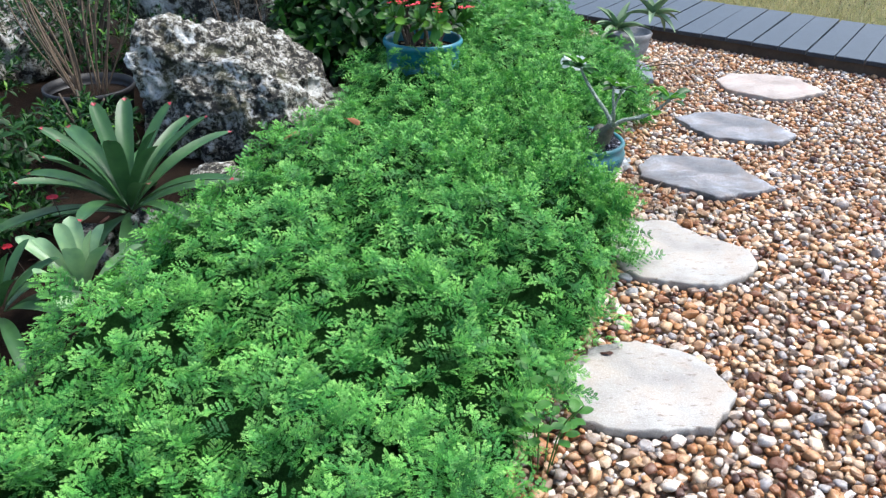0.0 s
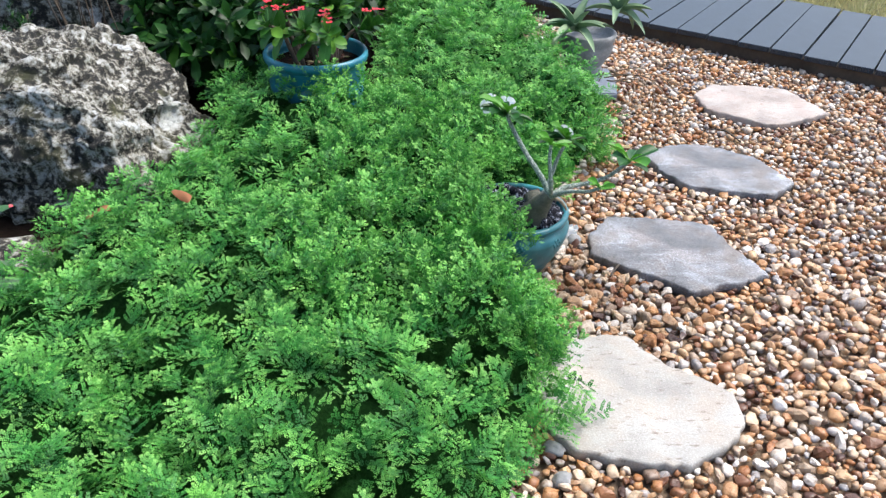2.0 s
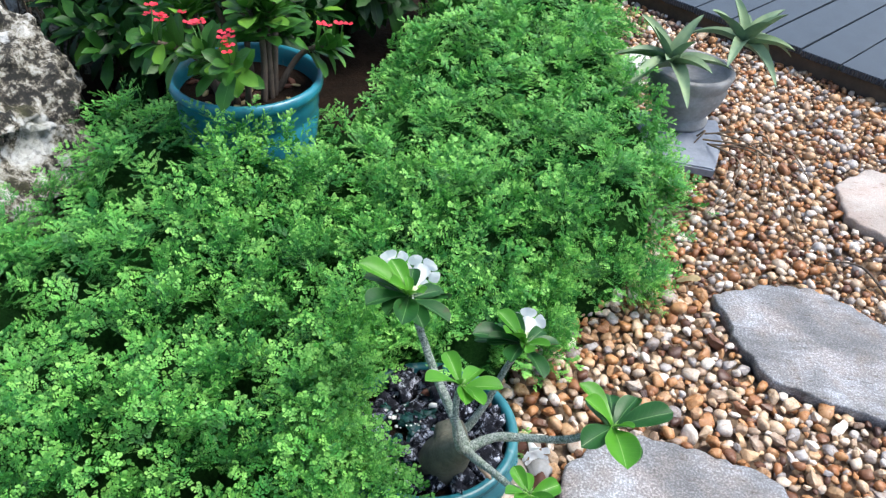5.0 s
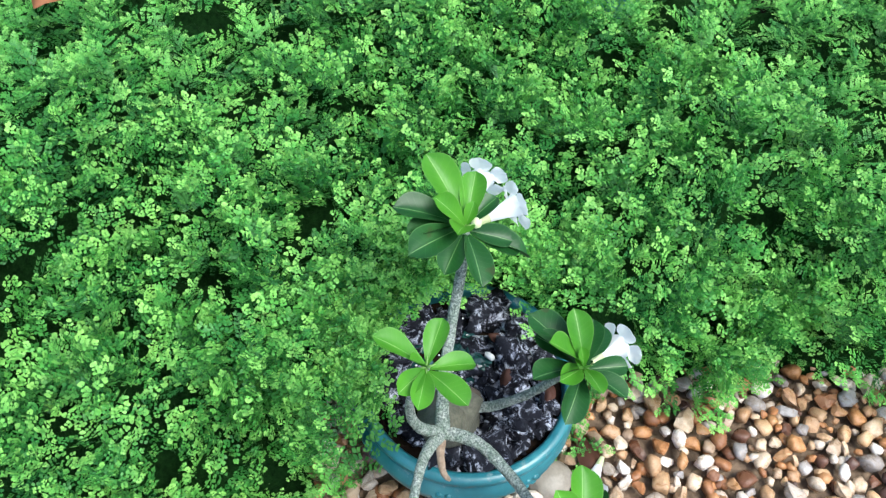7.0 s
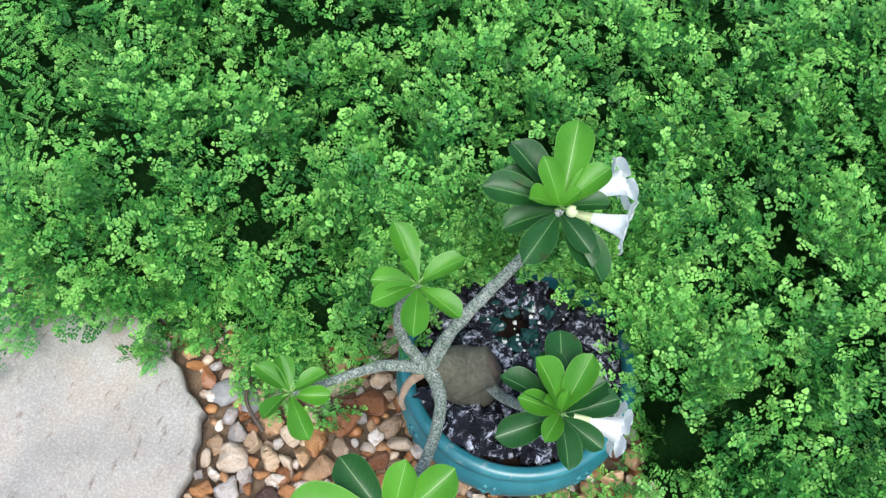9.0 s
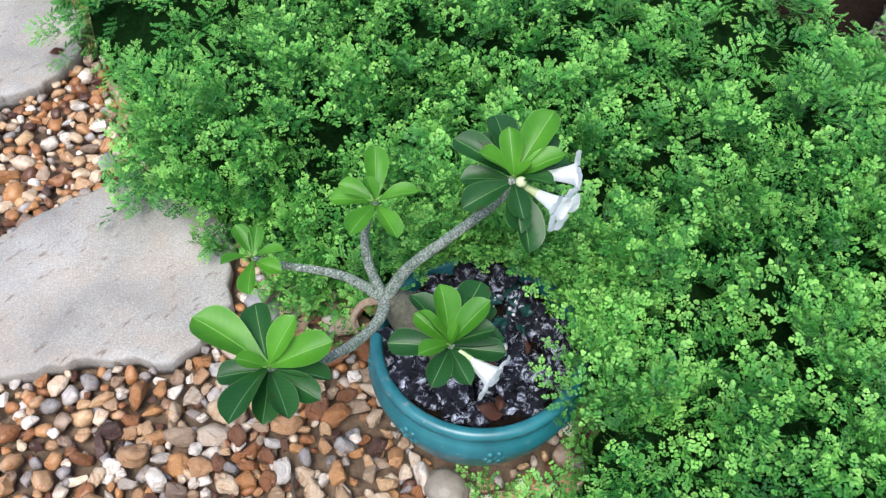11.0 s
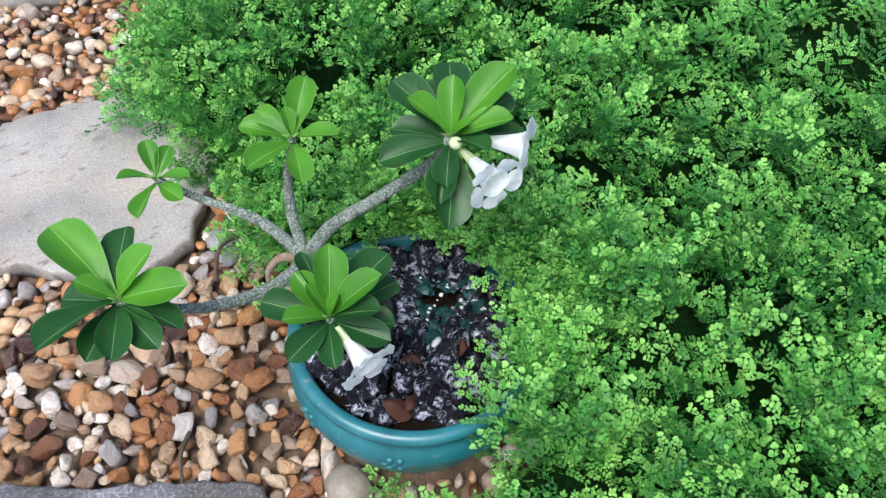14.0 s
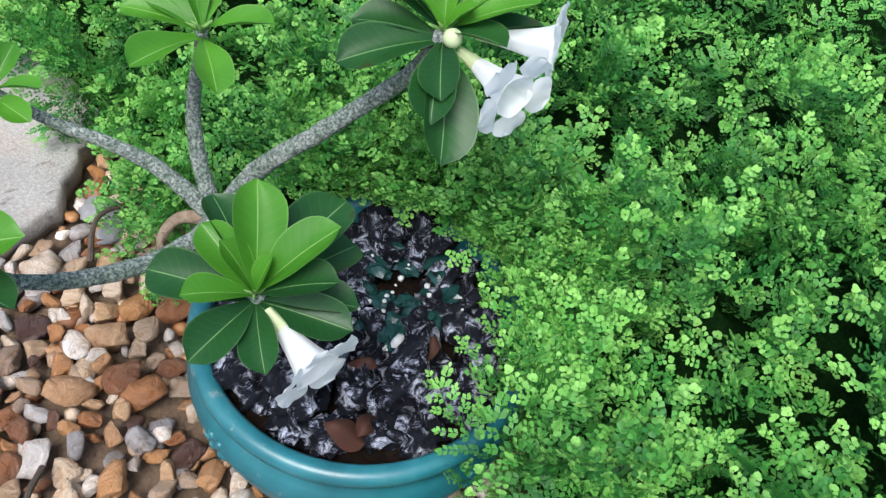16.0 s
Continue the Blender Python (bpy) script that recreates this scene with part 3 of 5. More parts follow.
def chunk(name, size, mat, at, seed, parent=None, squash=(1, 1, 0.8), rough=0.35, sub=3, label="", category=""):
    bm = bmesh.new()
    bmesh.ops.create_icosphere(bm, subdivisions=sub, radius=1.0)
    for v in bm.verts:
        n = v.co.normalized()
        k = 1 + rough * noise.noise(n * 1.7 + Vector((seed * 3.1, seed, 0))) + rough * 0.5 * noise.noise(n * 4.5 + Vector((seed, 0, 2))) + rough * 0.25 * noise.noise(n * 11)
        v.co = Vector((n.x * squash[0], n.y * squash[1], n.z * squash[2])) * k * size
    me = bpy.data.meshes.new(name)
    bm.to_mesh(me)
    bm.free()
    me.polygons.foreach_set("use_smooth", [True] * len(me.polygons))
    me.materials.append(mat)
    ob = new(name, me)
    ob.matrix_basis = pose(*at, 0, 0, seed * 67)
    if parent:
        ob.parent = parent
    elif label:
        tagged(ob, label, category)
    return ob


fill = bmesh.new()
bmesh.ops.create_circle(fill, cap_ends=True, segments=40, radius=R - 0.023)
ob = part("potting_grit", fill, soil, bowl)
ob.location = (0, 0, 0.150)
rnd = random.Random(5)
spots = []
tries = 0
while len(spots) < 40 and tries < 4000:
    tries += 1
    a, r = rnd.uniform(0, 6.283), (R - 0.040) * math.sqrt(rnd.random())
    s = rnd.uniform(0.016, 0.030) if tries < 1500 else rnd.uniform(0.010, 0.015)
    x, y = r * math.cos(a), r * math.sin(a)
    if math.hypot(x - 0.036, y + 0.056) < 0.042 or math.hypot(x + 0.045, y + 0.015) < 0.038:
        continue
    if all(math.hypot(x - p, y - q) > 0.86 * (s + t) for p, q, t in spots):
        spots.append((x, y, s))
for i, (x, y, s) in enumerate(spots):
    chunk("charcoal_chunk", s, charcoal, (x, y, 0.154 + 0.25 * s + rnd.uniform(0, 0.006)), i + 1, bowl, (1.2, 0.95, 0.85), 0.95, 3)
for i in range(30):
    a, r = rnd.uniform(0, 6.283), 0.056 * math.sqrt(rnd.random())
    chunk("glass_chip", rnd.uniform(0.008, 0.0145), glass_chip, (-0.045 + r * math.cos(a), -0.015 + 1.1 * r * math.sin(a), 0.160 + rnd.uniform(0, 0.014)), i + 5, bowl, (1.25, 0.9, 0.5), 0.75, 2).data.polygons.foreach_set("use_smooth", [False] * 320)
for i in range(34):
    a, r = rnd.uniform(0, 6.283), 0.062 * math.sqrt(rnd.random())
    chunk("perlite_grain", rnd.uniform(0.0014, 0.0034), perlite, (-0.040 + r * math.cos(a), -0.005 + r * math.sin(a), 0.170 + rnd.uniform(0, 0.008)), i + 9, bowl, (1, 1, 0.8), 0.3, 1)
chunk("perlite_grain", 0.0065, perlite, (-0.002, 0.040, 0.182), 3, bowl, (1.2, 0.8, 0.8), 0.3, 2)
for i, (x, y, turn, s) in enumerate(((0.094, 0.064, 30, 0.022), (0.080, 0.090, 110, 0.018), (0.030, 0.050, 210, 0.016), (-0.03, 0.058, 300, 0.014))):
    v, q, uv = blade(s * 1.6, s, 0.5, 0.3, -0.9, 0.45, 9, 7)
    v[:, 2] += 0.006 * np.sin(v[:, 1] * 160 + v[:, 0] * 90)
    ob = quads_object("withered_leaf", v, q, dead_leaf, True, uv)
    ob.matrix_basis = pose(POT[0] + x, POT[1] + y, 0.182 if i < 2 else 0.186, 12, 8, turn)
    tagged(ob, "curled reddish brown dead leaf in the bowl", "dead leaf", "dead leaves in the bowl")

# ---------------------------------------------------------------- desert rose
rose = thing("desert_rose", "desert rose plant with grey branches, leaf rosettes and white trumpet flowers", "plant", (*POT, 0.12))


def local(p):
    return Vector(p) - Vector((*POT, 0.12))


J = (0.668, 3.023, 0.262)
bm = tube([local(p) for p in ((0.622, 3.072, 0.13), (0.628, 3.066, 0.170), (0.640, 3.052, 0.210), (0.655, 3.036, 0.244), (0.668, 3.022, 0.268))], (0.044, 0.042, 0.034, 0.024, 0.012), 22, 0.05)
part("caudex", bm, caudex_skin, rose, "swollen green-grey base")
bm = tube([local(p) for p in ((0.644, 3.050, 0.205), (0.635, 3.075, 0.222), (0.628, 3.093, 0.231))], (0.034, 0.028, 0.023), 18, 0.06)
part("cut_stump", bm, caudex_skin, rose, "short stump with a healed dark cut")
bm = bmesh.new()
turned = Vector((-0.40, 0.80, 0.44)).to_track_quat("Z", "Y").to_matrix().to_4x4()
bmesh.ops.create_cone(bm, cap_ends=True, segments=20, radius1=0.021, radius2=0.014, depth=0.006, matrix=Matrix.Translation(local((0.6275, 3.0945, 0.2318))) @ turned)
part("cut_face", bm, thorn_stem, rose, "dark dry cut face")
HEADS = {"a": (0.545, 3.125, 0.459), "b": (0.652, 3.002, 0.425), "c": (0.770, 2.901, 0.355), "d": (0.872, 3.036, 0.367), "e": (0.724, 3.171, 0.364)}
for pts, radii in (
        ((J, (0.640, 3.040, 0.315), (0.600, 3.075, 0.365), (0.560, 3.115, 0.425), HEADS["a"]), (0.0125, 0.0095, 0.0085, 0.0075, 0.007)),
        ((J, (0.662, 2.992, 0.305), (0.655, 2.982, 0.350), (0.650, 2.990, 0.395), HEADS["b"]), (0.0105, 0.0085, 0.007, 0.006, 0.006)),
        ((J, (0.688, 2.985, 0.295), (0.714, 2.955, 0.316), (0.744, 2.925, 0.332), HEADS["c"]), (0.0105, 0.0085, 0.007, 0.006, 0.005)),
        ((J, (0.705, 3.045, 0.278), (0.754, 3.050, 0.288), (0.815, 3.044, 0.312), HEADS["d"]), (0.0120, 0.0095, 0.0085, 0.0075, 0.007)),
        (((0.632, 3.085, 0.19), (0.660, 3.115, 0.215), (0.685, 3.145, 0.262), (0.703, 3.164, 0.315), HEADS["e"]), (0.011, 0.0085, 0.0075, 0.007, 0.0065)),
        ((J, (0.690, 3.005, 0.262), (0.706, 3.000, 0.246), (0.712, 3.005, 0.232)), (0.009, 0.0062, 0.0052, 0.003))):
    part("branch", tube([local(p) for p in pts], [0.76 * k for k in radii], 14, 0.20), bark if len(pts) > 4 else dry_stub, rose)


def leaf_object(kind, azimuth, rise, length, width, parent, at, mat, tilt=0.0):
    """One leaf from at, whose tip lies at the given azimuth and rise (degrees)."""
    v, q, uv = blade(length, width, 0.72, 0.95, 0.52, 0.20, 17, 9, base=1.35)
    rise = rise + math.degrees(math.atan2(-v[-5][2], v[-5][1]))
    az, el = radians(azimuth), radians(rise)
    axis = np.array([[math.cos(az) * math.cos(el), math.sin(az) * math.cos(el), math.sin(el)]])
    up = np.array([[-math.cos(az) * math.sin(el) + 0.001, -math.sin(az) * math.sin(el), math.cos(el)]])
    up = up + tilt * np.cross(axis, up)
    f = frames_from(axis, up)[0]
    return hang(quads_object(kind, v @ f.T + np.array(at), q, mat, True, uv), parent)


# azimuth, rise and length (mm) of each leaf, head by head
LEAVES = {
    "a": [(-179, 31, 95), (-128, 18, 88), (-124, 50, 61), (-107, 13, 74), (-81, 13, 88), (-51, 43, 61), (-56, -3, 65), (-17, -6, 75), (44, -8, 57), (41, -15, 70), (55, -28, 90),
          (134, 28, 67), (151, 2, 79), (98, 17, 52), (174, 12, 78), (113, 53, 32)],
    "b": [(-143, 31, 69), (-114, 55, 34), (-68, 15, 50), (-41, 11, 56), (11, 6, 62), (70, -7, 56), (128, 19, 56)],
    "c": [(-107, 31, 47), (-151, 26, 41), (-26, 15, 42), (35, -3, 53), (133, 16, 43), (100, -1, 41)],
    "d": [(-80, 18, 103), (-122, 13, 80), (177, 44, 68), (-34, 42, 44), (136, 20, 80), (17, 16, 91), (66, 8, 74), (94, -1, 71), (43, -2, 67), (123, -2, 72), (-44, -6, 60)],
    "e": [(-134, 47, 72), (-106, 17, 74), (-78, 29, 55), (-52, -1, 73), (-16, 23, 48), (20, 4, 60), (59, 0, 55), (115, 4, 66), (139, 1, 65), (161, 40, 71), (-169, 12, 88), (180, -3, 82),
          (-155, 12, 67), (-75, 56, 43), (-178, 64, 31), (132, 26, 58)]}
rnd = random.Random(3)
for head, rows in LEAVES.items():
    at = local(HEADS[head])
    for az, el, mm in rows:
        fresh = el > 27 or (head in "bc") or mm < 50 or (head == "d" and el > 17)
        L = mm / 1000
        broad = 0.43 if mm > 60 else 0.46
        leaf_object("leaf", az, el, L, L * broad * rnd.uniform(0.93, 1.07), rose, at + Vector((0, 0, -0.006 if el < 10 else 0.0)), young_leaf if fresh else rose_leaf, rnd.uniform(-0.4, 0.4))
    for k in range(6):
        a = k * 2.4
        bm = bmesh.new()
        bmesh.ops.create_cone(bm, cap_ends=True, segments=5, radius1=0.0022, radius2=0.0003, depth=0.012, matrix=Matrix.Translation(at) @ Matrix.Rotation(a, 4, "Z") @ Matrix.Rotation(radians(35 + 5 * k), 4, "Y") @ Matrix.Translation((0, 0, 0.006)))
        part("bud_scale", bm, young_leaf, rose)
bm = bmesh.new()
bmesh.ops.create_icosphere(bm, subdivisions=3, radius=0.0065, matrix=Matrix.Translation(local((0.549, 3.137, 0.4625))))
part("flower_bud", bm, tube_green, rose, "pale round flower bud")


def trumpet(base, tip, parent, seed, lobe=0.0185):
    """A white funnel flower: pale green tube, widening throat and five broad overlapping lobes."""
    a, b = local(base), local(tip)
    d = b - a
    L = d.length
    d.normalize()
    side = d.cross(Vector((0.1, 0.2, 1))).normalized()
    up = side.cross(d)

    def funnel(prof, mat, name):
        steps = 32
        v, q = [], []
        for s, r in prof:
            for k in range(steps):
                ang = 2 * math.pi * k / steps
                rr = r * (1 + 0.05 * math.cos(5 * ang + seed))
                v.append(tuple(a + d * (s * L) + (side * math.cos(ang) + up * math.sin(ang)) * rr))
        for i in range(len(prof) - 1):
            for k in range(steps):
                q.append((i * steps + k, i * steps + (k + 1) % steps, (i + 1) * steps + (k + 1) % steps, (i + 1) * steps + k))
        return hang(mesh_object(name, v, q, mat), parent)
    funnel([(0.0, 0.0034), (0.12, 0.0042), (0.26, 0.0054)], tube_green, "flower_tube")
    funnel([(0.25, 0.0054), (0.42, 0.0075), (0.58, 0.0100), (0.68, 0.0122), (0.75, 0.0150)], petal, "flower_throat")
    rnd = random.Random(seed)
    for k in range(5):
        ang = 2 * math.pi * k / 5 + seed
        radial = side * math.cos(ang) + up * math.sin(ang)
        v, q, uv = blade(lobe, lobe * 1.5, 0.55, 0.55, -0.12, 0.22, 9, 9, base=0.45)
        v[:, 2] += 0.0012 * np.sin(v[:, 0] * 700 + k) * (v[:, 1] / lobe)
        axis = d * rnd.uniform(0.25, 0.65) + radial
        f = frames_from(np.array([tuple(axis)]), np.array([tuple(d * 1.0 - radial * 0.5)]))[0]
        at = a + d * (0.72 * L) + radial * 0.0125
        hang(quads_object("petal_lobe", v @ f.T + np.array(at), q, petal, True, uv), parent)


for base, tip, seed in (((0.543, 3.140, 0.452), (0.549, 3.214, 0.455), 1), ((0.530, 3.140, 0.460), (0.490, 3.196, 0.467), 2), ((0.724, 3.184, 0.362), (0.722, 3.248, 0.350), 3)):
    trumpet(base, tip, rose, seed)

# ---------------------------------------------------------------- boulders
def boulder(name, at, size, seed, label, sub=6, rough=0.42, slope=0.0):
    bm = bmesh.new()
    bmesh.ops.create_icosphere(bm, subdivisions=sub, radius=1.0)
    s = Vector((seed * 5.3, seed * 1.7, seed))
    for v in bm.verts:
        n = v.co.normalized()
        k = 1 + rough * noise.noise(n * 1.3 + s) + 0.20 * noise.noise(n * 2.9 + s)
        c = Vector((abs(n.x) ** 0.7 * math.copysign(1, n.x), abs(n.y) ** 0.7 * math.copysign(1, n.y), abs(n.z) ** 0.66 * math.copysign(1, n.z)))
        v.co = Vector((c.x * size[0], c.y * size[1], c.z * size[2])) * k
        if slope and v.co.z > 0:
            high = v.co.z / size[2]
            v.co.z -= high * (slope * max(0.0, v.co.x - 0.06) - 0.15 * max(0.0, -v.co.x - 0.12))
    bm.normal_update()
    m = min(size)
    for v in bm.verts:
        p = v.co / m * 0.35 + s
        dip = 0.034 * noise.fractal(p * 9, 0.9, 2.1, 5) - 0.050 * max(0.0, noise.noise(p * 13) - 0.08) - 0.040 * max(0.0, noise.noise(p * 27 + s) - 0.10) - 0.022 * max(0.0, noise.noise(p * 52) - 0.05)
        v.co += v.normal * dip * m / 0.35
    me = bpy.data.meshes.new(name)
    bm.to_mesh(me)
    bm.free()
    me.polygons.foreach_set("use_smooth", [True] * len(me.polygons))
    me.materials.append(limestone)
    ob = new(name, me)
    ob.location = at
    return tagged(ob, label, "boulder", "limestone boulders in the bed")


boulder("boulder", (-0.90, 3.68, 0.10), (0.42, 0.38, 0.35), 3, "large pitted limestone boulder with white and black lichen", 7, 0.36, 0.62)
boulder("boulder", (-1.22, 4.86, 0.15), (0.55, 0.36, 0.62), 8, "tall pale limestone boulder behind the shrubs", 5)
boulder("boulder", (-2.55, 4.55, 0.08), (0.40, 0.30, 0.30), 5, "small grey limestone boulder in the shade", 5)
for at, size, seed in (((-0.90, 2.52, 0.02), (0.08, 0.06, 0.10), 11), ((-1.12, 2.50, 0.0), (0.09, 0.08, 0.07), 12), ((-0.86, 2.02, 0.0), (0.09, 0.07, 0.06), 13), ((-0.82, 2.98, 0.03), (0.10, 0.08, 0.06), 14)):
    boulder("edging_rock", at, size, seed, "small grey edging rock among the bromeliads", 4)


# ---------------------------------------------------------------- blue pot with crown of thorns
tub = thing("plant_pot", "round turquoise glazed pot with a rolled rim", "plant pot", (-0.07, 3.91, 0))
r = 0.186
part("pot_body", lathe([(0.11, -0.02), (0.13, -0.02), (0.145, 0.1), (0.165, 0.2), (0.172, 0.262), (0.168, 0.268), (0.168, 0.285), (0.173, 0.292), (0.171, 0.325), (0.174, 0.333), (r - 0.003, 0.338),
                        (r, 0.348), (r, 0.358), (r - 0.004, 0.366), (r - 0.012, 0.367), (r - 0.017, 0.361), (r - 0.020, 0.33), (r - 0.022, 0.300), (0.05, 0.298)], 72), turquoise, tub)
fill = bmesh.new()
bmesh.ops.create_circle(fill, cap_ends=True, segments=40, radius=r - 0.0215)
ob = part("pot_soil", fill, soil, tub)
ob.location = (0, 0, 0.318)
rnd = random.Random(9)
for i in range(34):
    a, q = rnd.uniform(0, 6.283), 0.15 * math.sqrt(rnd.random())
    chunk("wood_chip", rnd.uniform(0.007, 0.014), straw if i % 3 else dead_leaf, (q * math.cos(a), q * math.sin(a), 0.321), i + 3, tub, (1.6, 0.7, 0.35), 0.3, 2)


def leaves_on(name, heads, mat, parent, size, per, broad, seed, up=0.35, out=(0.0, 0.03), rows=6, cols=5, droop=0.2):
    """Rosettes of real leaf blades round each head (place, direction), joined."""
    rnd = np.random.RandomState(seed)
    v, q, uv = blade(1.0, broad, 0.6, 0.5, 0.2, droop, rows, cols)
    axes, ups, at, big = [], [], [], []
    for p, d in heads:
        d = np.array(d) / np.linalg.norm(d)
        for k in range(per):
            a = k * 2.4 + rnd.uniform(0, 0.5)
            s = k / max(per - 1, 1)
            ref = np.cross(d, (0.3, 0.2, 0.9))
            ref /= np.linalg.norm(ref)
            bi = np.cross(d, ref)
            ax = (ref * math.cos(a) + bi * math.sin(a)) * (0.35 + 0.75 * s) + d * (up + 0.9 * (1 - s)) + rnd.normal(0, 0.1, 3)
            axes.append(ax)
            ups.append(d + (0, 0, 0.3) + rnd.normal(0, 0.15, 3))
            at.append(np.array(p) - d * (out[1] * s))
            big.append(size * rnd.uniform(0.7, 1.15) * (0.6 + 0.4 * s))
    turns = frames_from(np.array(axes), np.array(ups)) * np.array(big)[:, None, None]
    w, f = spread(v, q, turns, np.array(at))
    return hang(quads_object(name, w, f, mat, True, np.tile(uv, (len(at), 1))), parent)


crown = thing("crown_of_thorns", "crown of thorns with green leaves and small red flowers", "plant", (-0.07, 3.91, 0.31))
rnd = random.Random(21)
heads, blooms = [], []
for i in range(15):
    a = i * 2.4
    base = Vector((0.07 * math.cos(a), 0.07 * math.sin(a), 0.0))
    reach = rnd.uniform(0.08, 0.27)
    top = Vector((reach * math.cos(a) - 0.03, reach * math.sin(a), rnd.uniform(0.30, 0.38) - 0.75 * reach))
    mid = base.lerp(top, 0.5) + Vector((rnd.uniform(-0.02, 0.02), rnd.uniform(-0.02, 0.02), 0.03))
    part("thorny_stem", tube([base, mid, top], (0.009, 0.007, 0.005), 8, 0.15), thorn_stem, crown)
    d = (top - mid).normalized()
    heads.append((tuple(top), tuple(d)))
    heads.append((tuple(mid.lerp(top, 0.55)), tuple(d)))
    for k in range(2):
        s = Vector((rnd.uniform(-1, 1), rnd.uniform(-1, 1), rnd.uniform(0.8, 1.6))).normalized()
        blooms.append((top, top + s * rnd.uniform(0.05, 0.085)))
for i in range(0, len(heads), 2):
    leaves_on("leaf_rosette", heads[i:i + 2], milii_leaf, crown, 0.094, 12, 0.44, 31 + i)
for i, (p, b) in enumerate(blooms):
    part("flower_stalk", tube([p, p.lerp(b, 0.5) + Vector((0.004, 0, 0)), b], (0.0018, 0.0015, 0.0012), 6), milii_leaf, crown)
    pv, pq, puv = blade(0.0120, 0.0130, 0.55, 0.4, 0.1, 0.1, 5, 5)
    ax, up, at = [], [], []
    for k in range(rnd.randint(3, 5)):
        c = np.array(b) + np.array([rnd.uniform(-0.014, 0.014) for _ in range(3)])
        a = rnd.uniform(0, 6.28)
        for h in (0, math.pi):
            ax.append((math.cos(a + h), math.sin(a + h), 0.25))
            up.append((0.1, -0.2, 1))
            at.append(c)
    w, f = spread(pv, pq, frames_from(np.array(ax), np.array(up, float)), np.array(at))
    hang(quads_object("red_flower", w, f, red_petal, True, np.tile(puv, (len(at), 1))), crown)


# ---------------------------------------------------------------- shrubs behind
def shrub(name, at, size, stems, heads_count, leaf, per, mat, label, seed, broad=0.36):
    ob = thing(name, label, "shrub", at)
    rnd = random.Random(seed)
    heads = []
    for i in range(stems):
        a = rnd.uniform(0, 6.283)
        top = Vector((size[0] * 0.75 * math.cos(a) * rnd.random() ** 0.5, size[1] * 0.75 * math.sin(a) * rnd.random() ** 0.5, size[2] * rnd.uniform(0.6, 0.95)))
        part("stem", tube([Vector((top.x * 0.15, top.y * 0.15, -0.03)), top * 0.5 + Vector((0, 0, 0.04)), top], (0.011, 0.008, 0.004), 7, 0.1), thorn_stem, ob)
    while len(heads) < heads_count:
        d = Vector((rnd.gauss(0, 1), rnd.gauss(0, 1), rnd.gauss(0.25, 0.8))).normalized()
        k = rnd.uniform(0.35, 1.0) ** 0.6 * (1 + 0.22 * noise.noise(d * 2.2 + Vector((seed, 0, 0))))
        p = Vector((d.x * size[0] * k, d.y * size[1] * k, size[2] * (0.5 + 0.5 * d.z * k)))
        if p.z > 0.02:
            heads.append((tuple(p), tuple((d + Vector((0, 0, 0.7))).normalized())))
    leaves_on("foliage", heads, mat, ob, leaf, per, broad, seed, 0.3, rows=4 if leaf > 0.1 else 3, cols=3)
    return ob


shrub("broadleaf_shrub", (-0.50, 4.42, 0), (0.40, 0.36, 0.60), 12, 260, 0.125, 8, shrub_leaf, "dark glossy broadleaf shrub behind the boulder", 41)
shrub("broadleaf_shrub", (-0.22, 5.15, 0), (0.42, 0.45, 0.62), 10, 200, 0.125, 8, shrub_leaf, "dark glossy broadleaf shrub behind the turquoise pot", 42)
shrub("low_shrub", (-2.3, 3.6, 0), (0.45, 0.6, 0.45), 9, 140, 0.055, 9, shrub_leaf, "shaded low shrub at the back of the bed", 43, 0.3)
shrub("low_shrub", (-1.90, 4.50, 0), (0.38, 0.40, 0.62), 9, 230, 0.050, 9, shrub_leaf, "shaded fine-leaved shrub behind the boulder", 46, 0.28)
shrub("low_shrub", (-2.25, 4.95, 0), (0.50, 0.45, 0.75), 9, 220, 0.055, 9, shrub_leaf, "shaded fine-leaved shrub at the back of the bed", 47, 0.28)
shrub("low_shrub", (-2.0, 5.6, 0), (0.6, 0.6, 0.75), 9, 170, 0.060, 9, shrub_leaf, "shaded shrub behind the boulders", 44, 0.3)
shrub("low_shrub", (-2.0, 2.5, 0), (0.40, 0.4, 0.30), 7, 110, 0.055, 9, shrub_leaf, "shaded low shrub beside the bromeliads", 45, 0.3)

for i, (x, y, a, b, h, leaf) in enumerate(((-1.75, 2.95, 0.34, 0.34, 0.34, 0.07), (-1.42, 3.22, 0.26, 0.22, 0.30, 0.06), (-1.58, 2.50, 0.34, 0.30, 0.24, 0.06), (-2.3, 3.0, 0.4, 0.35, 0.40, 0.06),
                                             (-1.30, 4.15, 0.24, 0.22, 0.42, 0.04), (-2.75, 3.9, 0.45, 0.4, 0.5, 0.06), (-2.9, 5.4, 0.6, 0.5, 0.9, 0.07), (-1.50, 1.85, 0.34, 0.38, 0.20, 0.06), (-1.75, 4.1, 0.34, 0.30, 0.66, 0.05), (-1.2, 6.1, 0.8, 0.5, 0.9, 0.07))):
    shrub("low_shrub", (x, y, 0), (a, b, h), 6, 150, leaf, 8, shrub_leaf, "shaded dark green undergrowth at the back of the bed", 131 + i, 0.3)
litter = random.Random(77)
